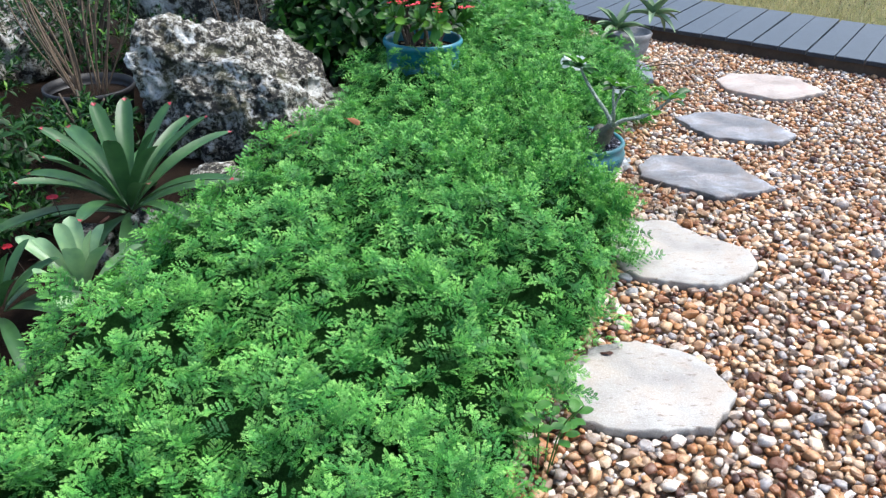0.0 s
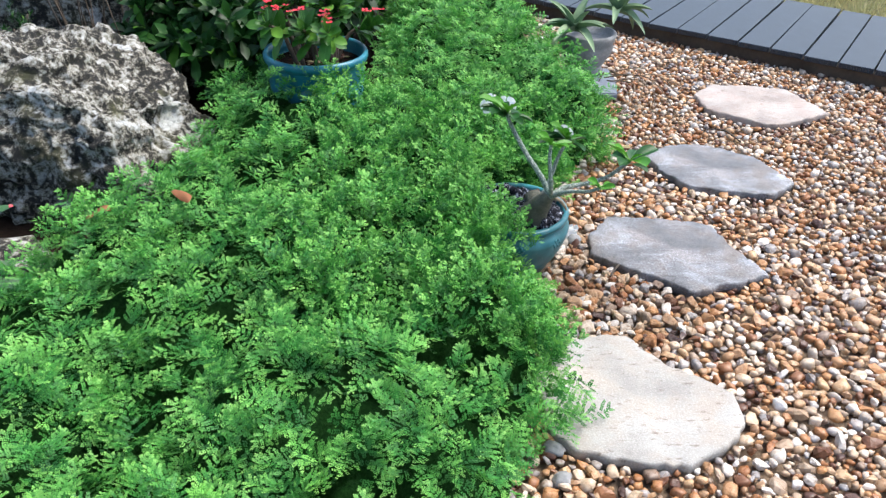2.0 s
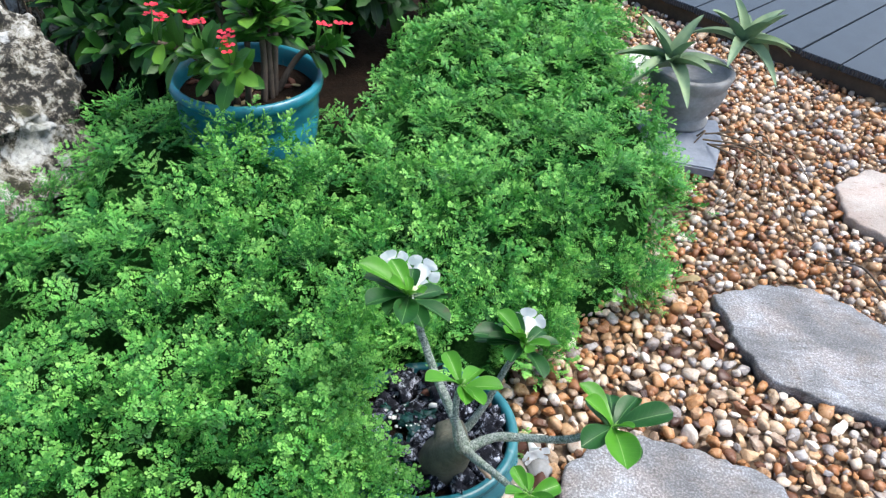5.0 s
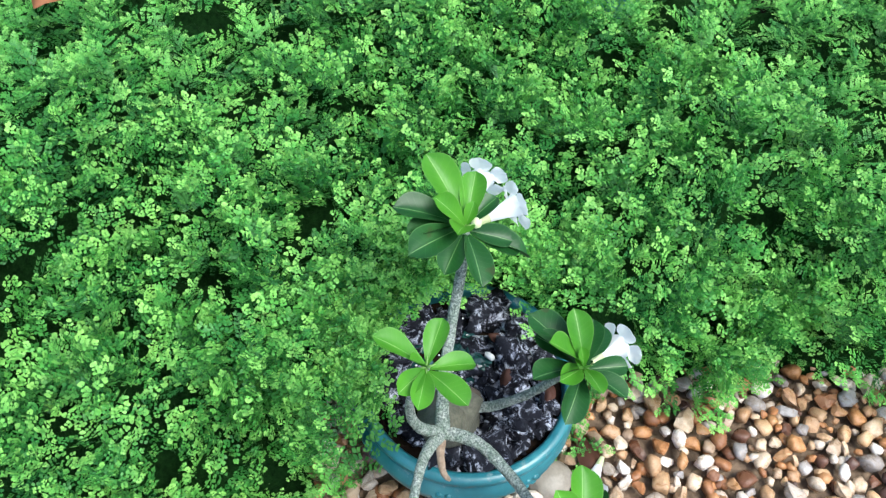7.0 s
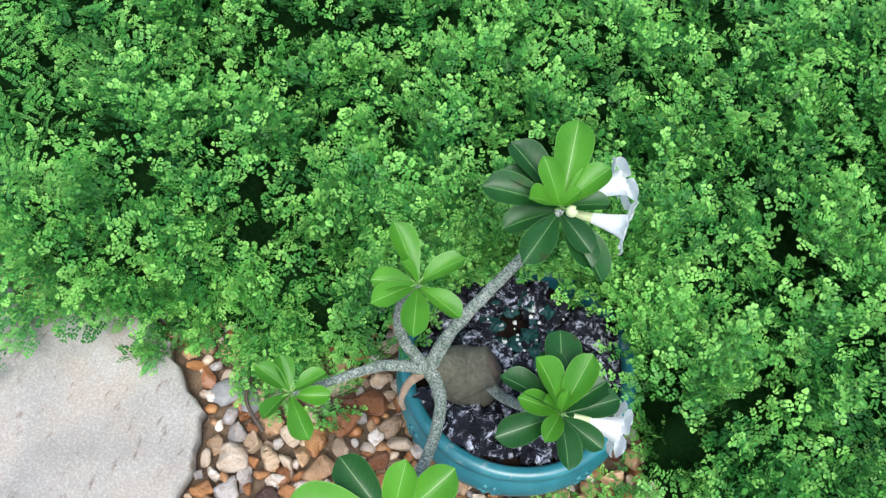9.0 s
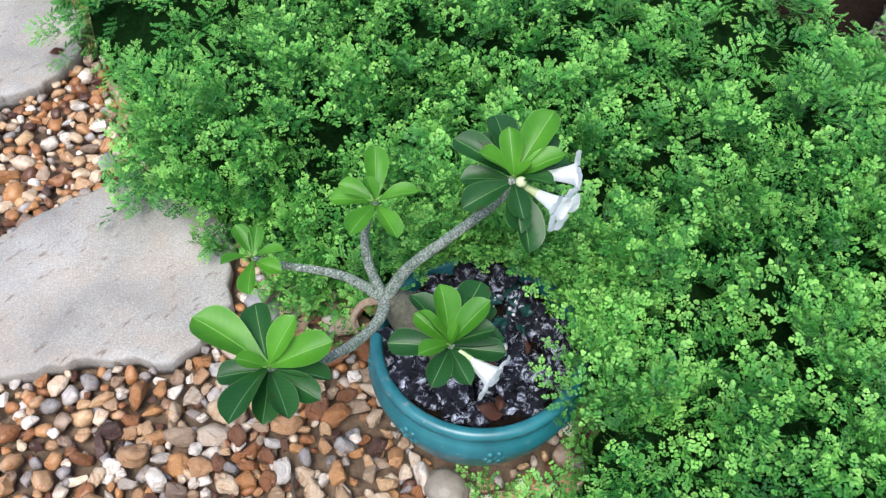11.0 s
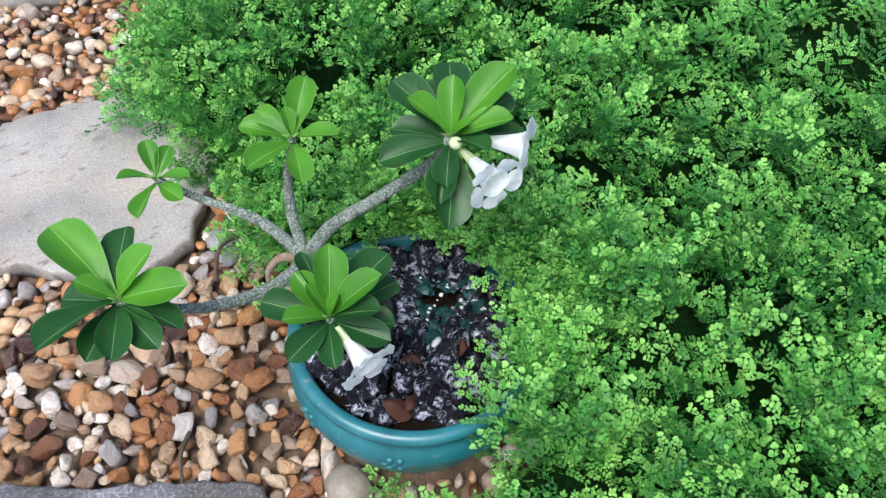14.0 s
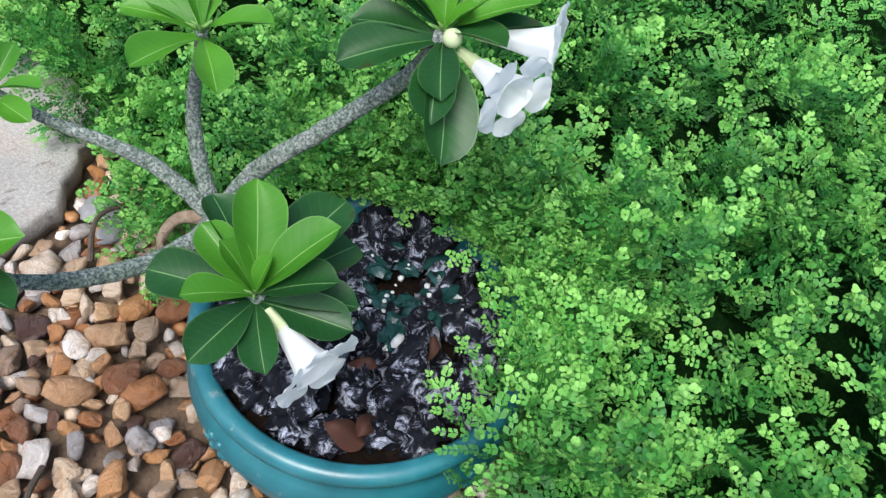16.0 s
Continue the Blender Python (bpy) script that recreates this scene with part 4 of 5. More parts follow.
for i in range(60):
    x, y = litter.uniform(-2.3, -1.15), litter.uniform(1.9, 3.5)
    v, q, uv = blade(litter.uniform(0.03, 0.06), 0.022, 0.5, 0.4, -0.5, 0.25, 7, 5)
    ob = quads_object("fallen_leaf", v, q, dead_leaf, True, uv)
    ob.matrix_basis = pose(x, y, -0.02, litter.uniform(-12, 12), litter.uniform(-12, 12), litter.uniform(0, 360))
    tagged(ob, "brown fallen leaf on the dark mulch", "dead leaf", "leaf litter in the bed")
for x, y, z, n in ((-1.207, 2.473, 0.20, 5), (-1.33, 2.36, 0.08, 4)):
    bloom = thing("red_flower", "small scarlet flower on a thin stalk beside the bromeliads", "flower", (x, y, 0))
    part("stalk", tube([(0.02, 0.03, -0.03), (0.01, 0.01, z * 0.5), (0, 0, z)], (0.002, 0.0018, 0.0015), 6), thorn_stem, bloom)
    for k in range(n):
        a = 6.283 * k / n
        v, q, uv = blade(0.020, 0.017, 0.55, 0.4, 0.2, 0.2, 6, 5)
        f = frames_from(np.array([(math.cos(a), math.sin(a), 0.35)]), np.array([(0.1, -0.5, 1.0)]))[0]
        hang(quads_object("petal", v @ f.T + np.array((0, 0, z)), q, red_petal, True, uv), bloom)

# ---------------------------------------------------------------- bromeliads
def strap_plant(name, at, count, size, width, mat, label, seed, lift=(80, 8), tip_mat=None, cup=0.5, droop=0.28):
    ob = thing(name, label, "bromeliad", at)
    rnd = random.Random(seed)
    for i in range(count):
        s = i / (count - 1)
        az = radians(i * 137.5 + rnd.uniform(-12, 12))
        el = radians(lift[0] + (lift[1] - lift[0]) * s + rnd.uniform(-6, 6))
        L = size * (0.6 + 0.4 * s) * rnd.uniform(0.88, 1.1)
        v, q, uv = blade(L, width * rnd.uniform(0.85, 1.1), 0.60, 1.9, cup, droop * (0.5 + s), 18, 5)
        axis = np.array([[math.cos(az) * math.cos(el), math.sin(az) * math.cos(el), math.sin(el)]])
        up = np.array([[-math.cos(az) * math.sin(el), -math.sin(az) * math.sin(el), math.cos(el) + 0.01]])
        f = frames_from(axis, up)[0]
        leaf = hang(quads_object("leaf", v @ f.T + np.array((math.cos(az) * 0.02, math.sin(az) * 0.02, 0.05 + 0.05 * (1 - s))), q, mat, True, uv), ob)
        if tip_mat is not None:
            tv, tq, tuv = blade(0.014, width * 0.30, 0.3, 0.4, cup, 0.1, 5, 5)
            end = v[-3]
            d = v[-3] - v[-8]
            g = frames_from(d[None], np.array([[0, 0, 1.0]]))[0]
            w = (tv @ g.T + v[-3] - d / np.linalg.norm(d) * 0.018 + np.array((0, 0, 0.0015))) @ f.T + np.array((math.cos(az) * 0.02, math.sin(az) * 0.02, 0.05 + 0.05 * (1 - s)))
            hang(quads_object("leaf_tip", w, tq, tip_mat, True, tuv), leaf)
    return ob


strap_plant("bromeliad", (-1.03, 2.62, 0.02), 34, 0.54, 0.058, brom_leaf, "large green bromeliad with pink-tipped strap leaves", 51, (76, -4), pink_tip, 0.5, 0.36)
strap_plant("bromeliad", (-0.99, 2.12, 0.02), 11, 0.24, 0.056, silver_leaf, "small silvery green bromeliad beside the ground cover", 52, (85, 38), None, 0.5, 0.12)
strap_plant("bromeliad", (-1.19, 2.02, 0.0), 20, 0.27, 0.042, brom_leaf, "dark green bromeliad at the edge of the bed", 53, (75, 8), None)

# ---------------------------------------------------------------- black pot with canes
pot = thing("nursery_pot", "black plastic nursery pot with dry canes", "plant pot", (-1.56, 3.66, -0.07))
part("pot_soil", lathe([(0.03, 0.14), (0.177, 0.222), (0.10, 0.232), (0.02, 0.236)], 30), soil, pot)
part("pot_body", lathe([(0.13, -0.03), (0.15, -0.03), (0.185, 0.24), (0.195, 0.245), (0.197, 0.27), (0.188, 0.272), (0.183, 0.24), (0.18, 0.22), (0.05, 0.215)], 40), black_plastic, pot)
rnd = random.Random(61)
for i in range(22):
    a = rnd.uniform(0, 6.283)
    b = Vector((0.06 * math.cos(a), 0.06 * math.sin(a), 0.21))
    top = Vector((0.28 * math.cos(a) + rnd.uniform(-0.1, 0.1), 0.22 * math.sin(a), rnd.uniform(0.75, 1.15)))
    part("cane", tube([b, b.lerp(top, 0.5) + Vector((rnd.uniform(-0.07, 0.07), rnd.uniform(-0.05, 0.05), 0)), top], (rnd.uniform(0.0025, 0.007), 0.0035, 0.002), 7, 0.15), cane, pot)

thicket = thing("bare_shrub", "leafless brown twiggy shrub behind the boulder", "shrub", (-0.90, 4.36, 0))
rnd = random.Random(63)
for i in range(26):
    a = rnd.uniform(0, 6.283)
    b = Vector((0.16 * math.cos(a), 0.10 * math.sin(a), -0.03))
    top = Vector((0.42 * math.cos(a) * rnd.random() + rnd.uniform(-0.1, 0.1), 0.22 * math.sin(a), rnd.uniform(0.6, 1.1)))
    m = b.lerp(top, 0.5) + Vector((rnd.uniform(-0.06, 0.06), rnd.uniform(-0.05, 0.05), 0.04))
    part("twig", tube([b, m, top], (0.0035, 0.0024, 0.0012), 5, 0.1), thorn_stem if i % 4 else cane, thicket)

# ---------------------------------------------------------------- urn with aloes
urn = thing("garden_urn", "weathered grey cast stone urn on a slate slab", "urn", (1.045, 4.66, 0.045))
part("urn_body", lathe([(0.07, 0.0), (0.085, 0.0), (0.088, 0.012), (0.075, 0.025), (0.09, 0.05), (0.112, 0.085), (0.122, 0.12), (0.118, 0.135), (0.122, 0.142), (0.128, 0.16), (0.132, 0.178), (0.126, 0.185), (0.115, 0.183), (0.108, 0.165), (0.03, 0.16)], 48), concrete, urn)
bm = bmesh.new()
vs = [(-0.14, -0.16), (0.10, -0.17), (0.13, 0.02), (0.12, 0.15), (-0.13, 0.14)]
lo = [bm.verts.new((x, y, -0.03)) for x, y in vs]
hi = [bm.verts.new((x, y, 0.0)) for x, y in vs]
bm.faces.new(hi)
bm.faces.new(list(reversed(lo)))
for i in range(5):
    bm.faces.new((lo[i], lo[(i + 1) % 5], hi[(i + 1) % 5], hi[i]))
bmesh.ops.bevel(bm, geom=bm.edges[:], offset=0.005, segments=2, affect="EDGES")
ob = part("slate_slab", bm, slab_grey, urn, smooth=False)
ob.parent = None
ob.name = "slate_slab"
ob.location = (1.05, 4.55, 0.043)
tagged(ob, "flat blue-grey slate slab under the urn", "slab")


def aloe(at, count, size, seed, lean, label):
    ob = thing("aloe", label, "aloe", at)
    rnd = random.Random(seed)
    for i in range(count):
        s = i / (count - 1)
        az = radians(i * 137.5 + rnd.uniform(-10, 10))
        el = radians(62 - 58 * s + rnd.uniform(-8, 8))
        d = Vector((math.cos(az) * math.cos(el), math.sin(az) * math.cos(el), math.sin(el))) + Vector(lean)
        d.normalize()
        L = size * (0.6 + 0.4 * s) * rnd.uniform(0.85, 1.15)
        bend = rnd.uniform(0.3, 0.8) * (0.3 + 0.7 * s)
        v, q, uv = blade(L, size * 0.20, 0.16, 0.35, 0.75, bend, 14, 7)
        under = v.copy()
        under[:, 2] -= size * 0.05 * (1 - np.abs(uv[:, 0]) ** 2) * (1 - uv[:, 1]) + 0.0005
        f = frames_from(np.array([tuple(d)]), np.array([(0.001, 0.0, 1.0)]))[0]
        w = np.concatenate([v, under]) @ f.T
        qq = np.concatenate([q, q[:, ::-1] + len(v)])
        hang(quads_object("leaf", w, qq, aloe_leaf, True, np.concatenate([uv, uv])), ob)
    return ob


aloe((0.975, 4.60, 0.255), 13, 0.225, 71, (-0.15, -0.20, 0.05), "grey-green aloe with arching toothed leaves in the urn")
aloe((1.175, 4.69, 0.315), 12, 0.215, 72, (0.20, -0.05, 0.05), "second grey-green aloe leaning out of the urn")
rnd = random.Random(73)
for i in range(7):
    a = Vector((1.12 + rnd.uniform(-0.03, 0.05), 4.55 + rnd.uniform(-0.05, 0.05), 0.03 + 0.02 * (i % 3)))
    b = a + Vector((rnd.uniform(-0.05, 0.35), rnd.uniform(-0.45, -0.05), 0))
    m = a.lerp(b, 0.5) + Vector((rnd.uniform(0.02, 0.09), rnd.uniform(-0.02, 0.08), 0.05))
    bm = tube([a, m, (b.x, b.y, 0.022)], (0.003, 0.0025, 0.0015), 6, 0.1)
    me = bpy.data.meshes.new("dry_stem")
    bm.to_mesh(me)
    bm.free()
    me.materials.append(cane)
    tagged(new("dry_stem", me), "thin dry stem lying on the gravel by the urn", "twig", "dry stems by the urn")


# ---------------------------------------------------------------- dry lawn past the boardwalk
def lawn():
    rnd = np.random.RandomState(81)
    n = 26000
    u = rnd.uniform(-1.3, 2.6, n)
    w = LONG + 0.02 + 1.6 * rnd.random_sample(n) ** 1.3
    c, a, x = np.array(corner), np.array(along), np.array(across)
    at = c + a * u[:, None] + x * w[:, None]
    at[:, 2] = -0.03
    tv = np.array([(-0.5, 0, 0), (0.5, 0, 0), (0.32, 0.6, 0.0), (-0.3, 0.62, 0.0), (0.0, 1.0, 0.12)])
    tq = np.array([(0, 1, 2, 3), (3, 2, 4, 4)])[:1]
    turns = frames_from(np.stack([rnd.normal(0, 0.6, n), rnd.normal(0, 0.6, n), np.ones(n)], 1), rnd.normal(0, 1, (n, 3)))
    turns = turns * np.stack([np.full(n, 0.005), rnd.uniform(0.05, 0.15, n), np.full(n, 0.1)], 1)[:, None, :]
    v, q = spread(tv[:4], tq, turns, at)
    return tagged(quads_object("dry_grass", v, q, lawn_dry), "yellowed dry lawn grass beyond the boardwalk", "grass", kind="stuff")


lawn()

# ---------------------------------------------------------------- ground cover
def canopy(x, y):
    """Height of the leafy cushion."""
    d = edge_distance(CUSHION, x, y)
    h = 0.285 + 0.035 * wave(x, y, 0.55, 3)
    h = h + 0.065 * np.exp(-((x + 0.10) ** 2 + (y - 3.66) ** 2) / 0.035)
    rim = np.clip(d / 0.20, 0, 1)
    h = h * (0.25 + 0.75 * np.sqrt(1 - (1 - rim) ** 2))
    return h


cover = thing("ground_cover", "dense bright green small-leaved fern-like ground cover", "ground cover")


# Added sheet below the leaves; its dark colour stands in for shade in gaps.
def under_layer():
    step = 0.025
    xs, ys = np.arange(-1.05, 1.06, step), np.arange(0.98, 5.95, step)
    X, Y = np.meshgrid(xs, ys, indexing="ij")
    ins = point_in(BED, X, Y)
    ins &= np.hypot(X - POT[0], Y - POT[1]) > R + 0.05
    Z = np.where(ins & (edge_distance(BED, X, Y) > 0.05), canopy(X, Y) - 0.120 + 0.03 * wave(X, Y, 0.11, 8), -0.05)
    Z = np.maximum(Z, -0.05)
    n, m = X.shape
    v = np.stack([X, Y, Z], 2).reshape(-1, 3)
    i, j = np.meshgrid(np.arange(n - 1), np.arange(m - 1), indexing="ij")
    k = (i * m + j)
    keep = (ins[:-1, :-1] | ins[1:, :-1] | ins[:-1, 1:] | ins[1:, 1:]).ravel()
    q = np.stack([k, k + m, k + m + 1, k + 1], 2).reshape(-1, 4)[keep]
    return hang(quads_object("under_layer", v, q, under_green), cover, "dark sheet under the leaves, the shade of the gaps in its colour")


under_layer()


def sprays(fine, leaf, seed, reach=1.0):
    """Templates of a shoot: an arching axis, twigs along it, small leaves in pairs along the twigs; with each corner's age (1: youngest).
    fine: bushy shoots with folded egg-shaped leaves; otherwise flatter feathery fronds."""
    rnd = np.random.RandomState(seed)
    if fine:
        lv = np.array([(0, 0, 0), (0.30, 0.36, 0.07), (0.38, 0.76, 0.09), (0, 1.0, -0.02), (-0.38, 0.76, 0.09), (-0.30, 0.36, 0.07)])
        lq = np.array([(0, 1, 2, 3), (0, 3, 4, 5)])
    else:
        lv = np.array([(0, 0, 0), (0.32, 0.60, 0.08), (0, 1.0, -0.05), (-0.32, 0.60, 0.08)])
        lq = np.array([(0, 1, 2, 3)])
    gap = leaf * (0.92 if fine else 0.66)
    y, z, x = np.array([0, 1.0, 0]), np.array([0, 0, 1.0]), np.array([1.0, 0, 0])
    sag = 0.20 if fine else 0.32
    made = []
    for k in range(12):
        L = rnd.uniform(0.055, 0.088) * reach
        axes, ups, at, big, age = [], [], [], [], []

        def put(axis, up, p, size, young):
            axes.append(axis)
            ups.append(up)
            at.append(p)
            big.append(leaf * size)
            age.append(young)

        def twig(p, d, length, s0):
            n = max(1, int(round(length / gap)))
            up = z * 0.8 + y * 0.35
            side = np.cross(d, up)
            side /= np.linalg.norm(side)
            up = np.cross(side, d)
            ahead = (0.35, 0.8) if fine else (0.7, 1.2)
            for i in range(n):
                s = (i + 0.6) / n
                c = p + d * length * s - z * (0.12 * length * s * s) + rnd.normal(0, 0.0005, 3)
                for sg in (-1, 1):
                    put(d * rnd.uniform(*ahead) + side * sg * rnd.uniform(0.7, 1.0) + up * rnd.uniform(-0.05, 0.35), up + rnd.normal(0, 0.26 if fine else 0.16, 3), c, rnd.uniform(0.85, 1.15) * (1.08 - 0.22 * s), 0.6 * s0 + 0.4 * s)
            for j in range(3 if fine else 1):
                put(d + side * (j - 1) * 0.85 * fine + up * rnd.uniform(0.1, 0.6), up + rnd.normal(0, 0.25, 3) - d * 0.25, p + d * length - z * 0.12 * length, rnd.uniform(0.7, 1.0), 0.6 * s0 + 0.42)

        turn = rnd.uniform(0, 6.28)
        count = 9 if fine else 11
        for i in range(count):
            s = 0.14 + 0.80 * i / count
            if fine:
                f = turn + i * 2.39996
                side = x * math.cos(f) + z * math.sin(f) * 0.62
                d = y * rnd.uniform(0.45, 0.8) + side
                span = (L * 0.19 * (1.12 - s) + 0.0070) * rnd.uniform(0.75, 1.2)
            else:
                d = y * rnd.uniform(0.35, 0.95) + x * (1 if i % 2 else -1) * rnd.uniform(0.7, 1.1) + z * rnd.normal(0.15, 0.28)
                span = (L * 0.30 * (1.10 - s) ** 0.8 + 0.006) * rnd.uniform(0.6, 1.3)
            twig(y * L * s - z * (sag * L * s * s), d / np.linalg.norm(d), span, s)
        d = y - z * 2 * sag * 0.8
        twig(y * L * 0.78 - z * (sag * L * 0.61), d / np.linalg.norm(d), L * 0.22, 1.0)
        turns = frames_from(np.array(axes), np.array(ups)) * np.array(big)[:, None, None]
        v, q = spread(lv, lq, turns, np.array(at))
        made.append((v, q, np.repeat(np.array(age), len(lv))))
    return made


def foliage(name, fine, leaf, zone, seed, pitch, per, reach=1.0):
    """Tufts of plumes: upright in the middle of a tuft, splayed towards its rim, at uneven heights, over a sparse lower tier."""
    rnd = np.random.RandomState(seed)
    xs, ys = np.meshgrid(np.arange(-1.05, 1.08, pitch), np.arange(1.0, 5.95, pitch), indexing="ij")
    cx = xs.ravel() + rnd.uniform(-0.5, 0.5, xs.size) * pitch
    cy = ys.ravel() + rnd.uniform(-0.5, 0.5, xs.size) * pitch
    ok = point_in(BED, cx, cy) & zone(cx, cy)
    cx, cy = cx[ok], cy[ok]
    n = len(cx)
    lift = (0.034 if fine else 0.036) - (0.082 if fine else 0.100) * rnd.random_sample(n) ** 1.25 - 0.040 * reach
    lean = rnd.normal(0, 0.30, (n, 2))
    h = canopy(cx, cy)
    e = 0.015
    g = np.stack([-(canopy(cx + e, cy) - h) / e, -(canopy(cx, cy + e) - h) / e], 1)
    g = np.clip(g, -1.8, 1.8)
    k = np.tile(np.arange(per), n)
    t = np.repeat(np.arange(n), per)
    s = k / (per - 1.0)
    a = k * 2.39996 + np.repeat(rnd.uniform(0, 6.28, n), per) + rnd.normal(0, 0.25, len(k))
    rise = np.radians((80 if fine else 58) - (52 if fine else 46) * s ** 0.8 + rnd.normal(0, 11, len(k)))
    out = np.stack([np.cos(a) * np.cos(rise), np.sin(a) * np.cos(rise), np.sin(rise)], 1)
    out[:, :2] += lean[t] * 0.7 + 0.40 * g[t]
    # the plume's upper side: towards the sky, tipped back over the tuft
    up = np.stack([-np.cos(a) * np.sin(rise) * 0.8 + g[t, 0] * 0.5, -np.sin(a) * np.sin(rise) * 0.8 + g[t, 1] * 0.5, np.cos(rise) + 0.35], 1) + rnd.normal(0, 0.28, (len(k), 3))
    x = cx[t] + np.cos(a) * 0.26 * pitch * s + rnd.normal(0, 0.004, len(k))
    y = cy[t] + np.sin(a) * 0.26 * pitch * s + rnd.normal(0, 0.004, len(k))
    z = (h + lift)[t] - 0.022 * s + rnd.normal(0, 0.017, len(k))
    at = np.stack([x, y, np.maximum(z, 0.012)], 1)
    size = rnd.uniform(0.78, 1.15, len(k))
    turns = frames_from(out, up) * size[:, None, None]
    pick = rnd.randint(0, 12, len(k))
    d = edge_distance(BED, x, y)
    flank = (d < 0.15) & (rnd.random_sample(len(k)) < 0.9)
    flank &= np.hypot(x - POT[0], y - POT[1]) > R + 0.03
    deep = rnd.random_sample(len(k)) < 0.50
    way = np.arctan2(y - POT[1], x - POT[0])
    keep = ~((np.hypot(x - POT[0], y - POT[1]) < R + 0.030) & (way > 0.8) & (way < 2.1))
    flank &= keep
    deep &= keep
    groups = [(turns[keep], at[keep], pick[keep])]
    low = at[flank].copy()
    low[:, 2] = np.maximum(low[:, 2] * rnd.uniform(0.05, 0.8, flank.sum()), 0.012)
    groups.append((turns[flank], low, pick[flank]))
    if fine:
        low = at[flank].copy()
        low[:, :2] += rnd.normal(0, 0.02, (flank.sum(), 2))
        low[:, 2] = np.maximum(low[:, 2] * rnd.uniform(0.3, 0.9, flank.sum()), 0.012)
        groups.append((turns[flank] * 1.1, low, pick[flank]))
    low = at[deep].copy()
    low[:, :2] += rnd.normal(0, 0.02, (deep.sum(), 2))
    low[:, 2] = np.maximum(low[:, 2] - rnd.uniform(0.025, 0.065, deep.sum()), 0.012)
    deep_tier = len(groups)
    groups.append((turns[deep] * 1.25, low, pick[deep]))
    if fine:
        n = 340
        b = rnd.uniform(radians(98), radians(264), n)
        rr = R + rnd.uniform(-0.022, 0.055, n) - 0.034 * np.exp(-((b - 3.6) / 0.33) ** 2) * rnd.random_sample(n)
        at = np.stack([POT[0] + rr * np.cos(b), POT[1] + rr * np.sin(b), rnd.uniform(0.182, 0.255, n)], 1)
        out = np.stack([-0.15 * np.cos(b) + rnd.normal(0, 0.45, n), -0.15 * np.sin(b) + rnd.normal(0, 0.45, n), rnd.uniform(0.3, 1.1, n)], 1)
        turns = frames_from(out, np.stack([rnd.normal(0, 0.25, n), rnd.normal(0, 0.25, n), np.ones(n)], 1)) * rnd.uniform(0.6, 1.0, n)[:, None, None]
        n2 = 150
        b2 = rnd.uniform(radians(150), radians(263), n2)
        r2 = R + rnd.uniform(-0.008, 0.035, n2)
        over = np.stack([POT[0] + r2 * np.cos(b2), POT[1] + r2 * np.sin(b2), rnd.uniform(0.178, 0.215, n2)], 1)
        o3 = np.stack([-0.7 * np.cos(b2) + rnd.normal(0, 0.5, n2), -0.7 * np.sin(b2) + rnd.normal(0, 0.5, n2), rnd.uniform(0.15, 0.7, n2)], 1)
        t3 = frames_from(o3, np.stack([rnd.normal(0, 0.25, n2), rnd.normal(0, 0.25, n2), np.ones(n2)], 1)) * rnd.uniform(0.45, 0.75, n2)[:, None, None]
        groups.append((t3, over, rnd.randint(0, 12, n2)))
        tufts = np.array([(0.66, 2.83), (0.65, 2.79), (0.645, 2.87), (0.70, 3.262), (0.73, 3.25), (0.675, 3.30), (0.66, 2.90)])
        m = len(tufts) * 5
        low = np.concatenate([np.repeat(tufts, 5, 0) + rnd.normal(0, 0.014, (m, 2)), rnd.uniform(0.012, 0.035, m)[:, None]], 1)
        o2 = np.stack([rnd.normal(0, 1, m), rnd.normal(0, 1, m), rnd.uniform(0.2, 0.9, m)], 1)
        t2 = frames_from(o2, np.stack([rnd.normal(0, 0.2, m), rnd.normal(0, 0.2, m), np.ones(m)], 1)) * rnd.uniform(0.5, 0.8, m)[:, None, None]
        groups.append((np.concatenate([turns, t2]), np.concatenate([at, low]), rnd.randint(0, 12, n + m)))
    pieces, age_shade = [], []
    shoots = sprays(fine, leaf, seed, reach)
    lower = sprays(False, leaf * 1.05, seed + 50, reach * 0.85) if fine else shoots
    for j, tier in itertools.product(range(12), range(len(groups))):
        turn, place, chosen = groups[tier]
        tv, tq, old = (lower if 0 < tier <= deep_tier else shoots)[j]
        w = chosen == j
        pieces.append(spread(tv, tq, turn[w], place[w]))
        m = w.sum()
        # Lower-tier leaves made older and darker, painting in the shade between tufts.
        age_shade.append(np.stack([np.tile(old * (0.55 if tier == deep_tier else 1.0) * (1.0 if fine else 0.84) + (0.0 if fine else 0.08), m), np.repeat(rnd.random_sample(m), len(old))], 1))
    v, q = gather(pieces)
    uv = np.concatenate(age_shade)
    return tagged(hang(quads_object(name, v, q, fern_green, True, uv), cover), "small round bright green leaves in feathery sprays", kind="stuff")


def close_by(x, y):
    return (x > 0.0) & (y > 2.45) & (y < 3.80)


def far_off(x, y):
    return y > 4.2


foliage("leaf_spray_mass", True, 0.0053, close_by, 101, 0.070, 7)
foliage("leaf_spray_mass", False, 0.0050, lambda x, y: ~close_by(x, y) & ~far_off(x, y), 102, 0.099, 8, 1.10)
foliage("leaf_spray_mass", False, 0.0070, far_off, 103, 0.110, 9, 1.25)

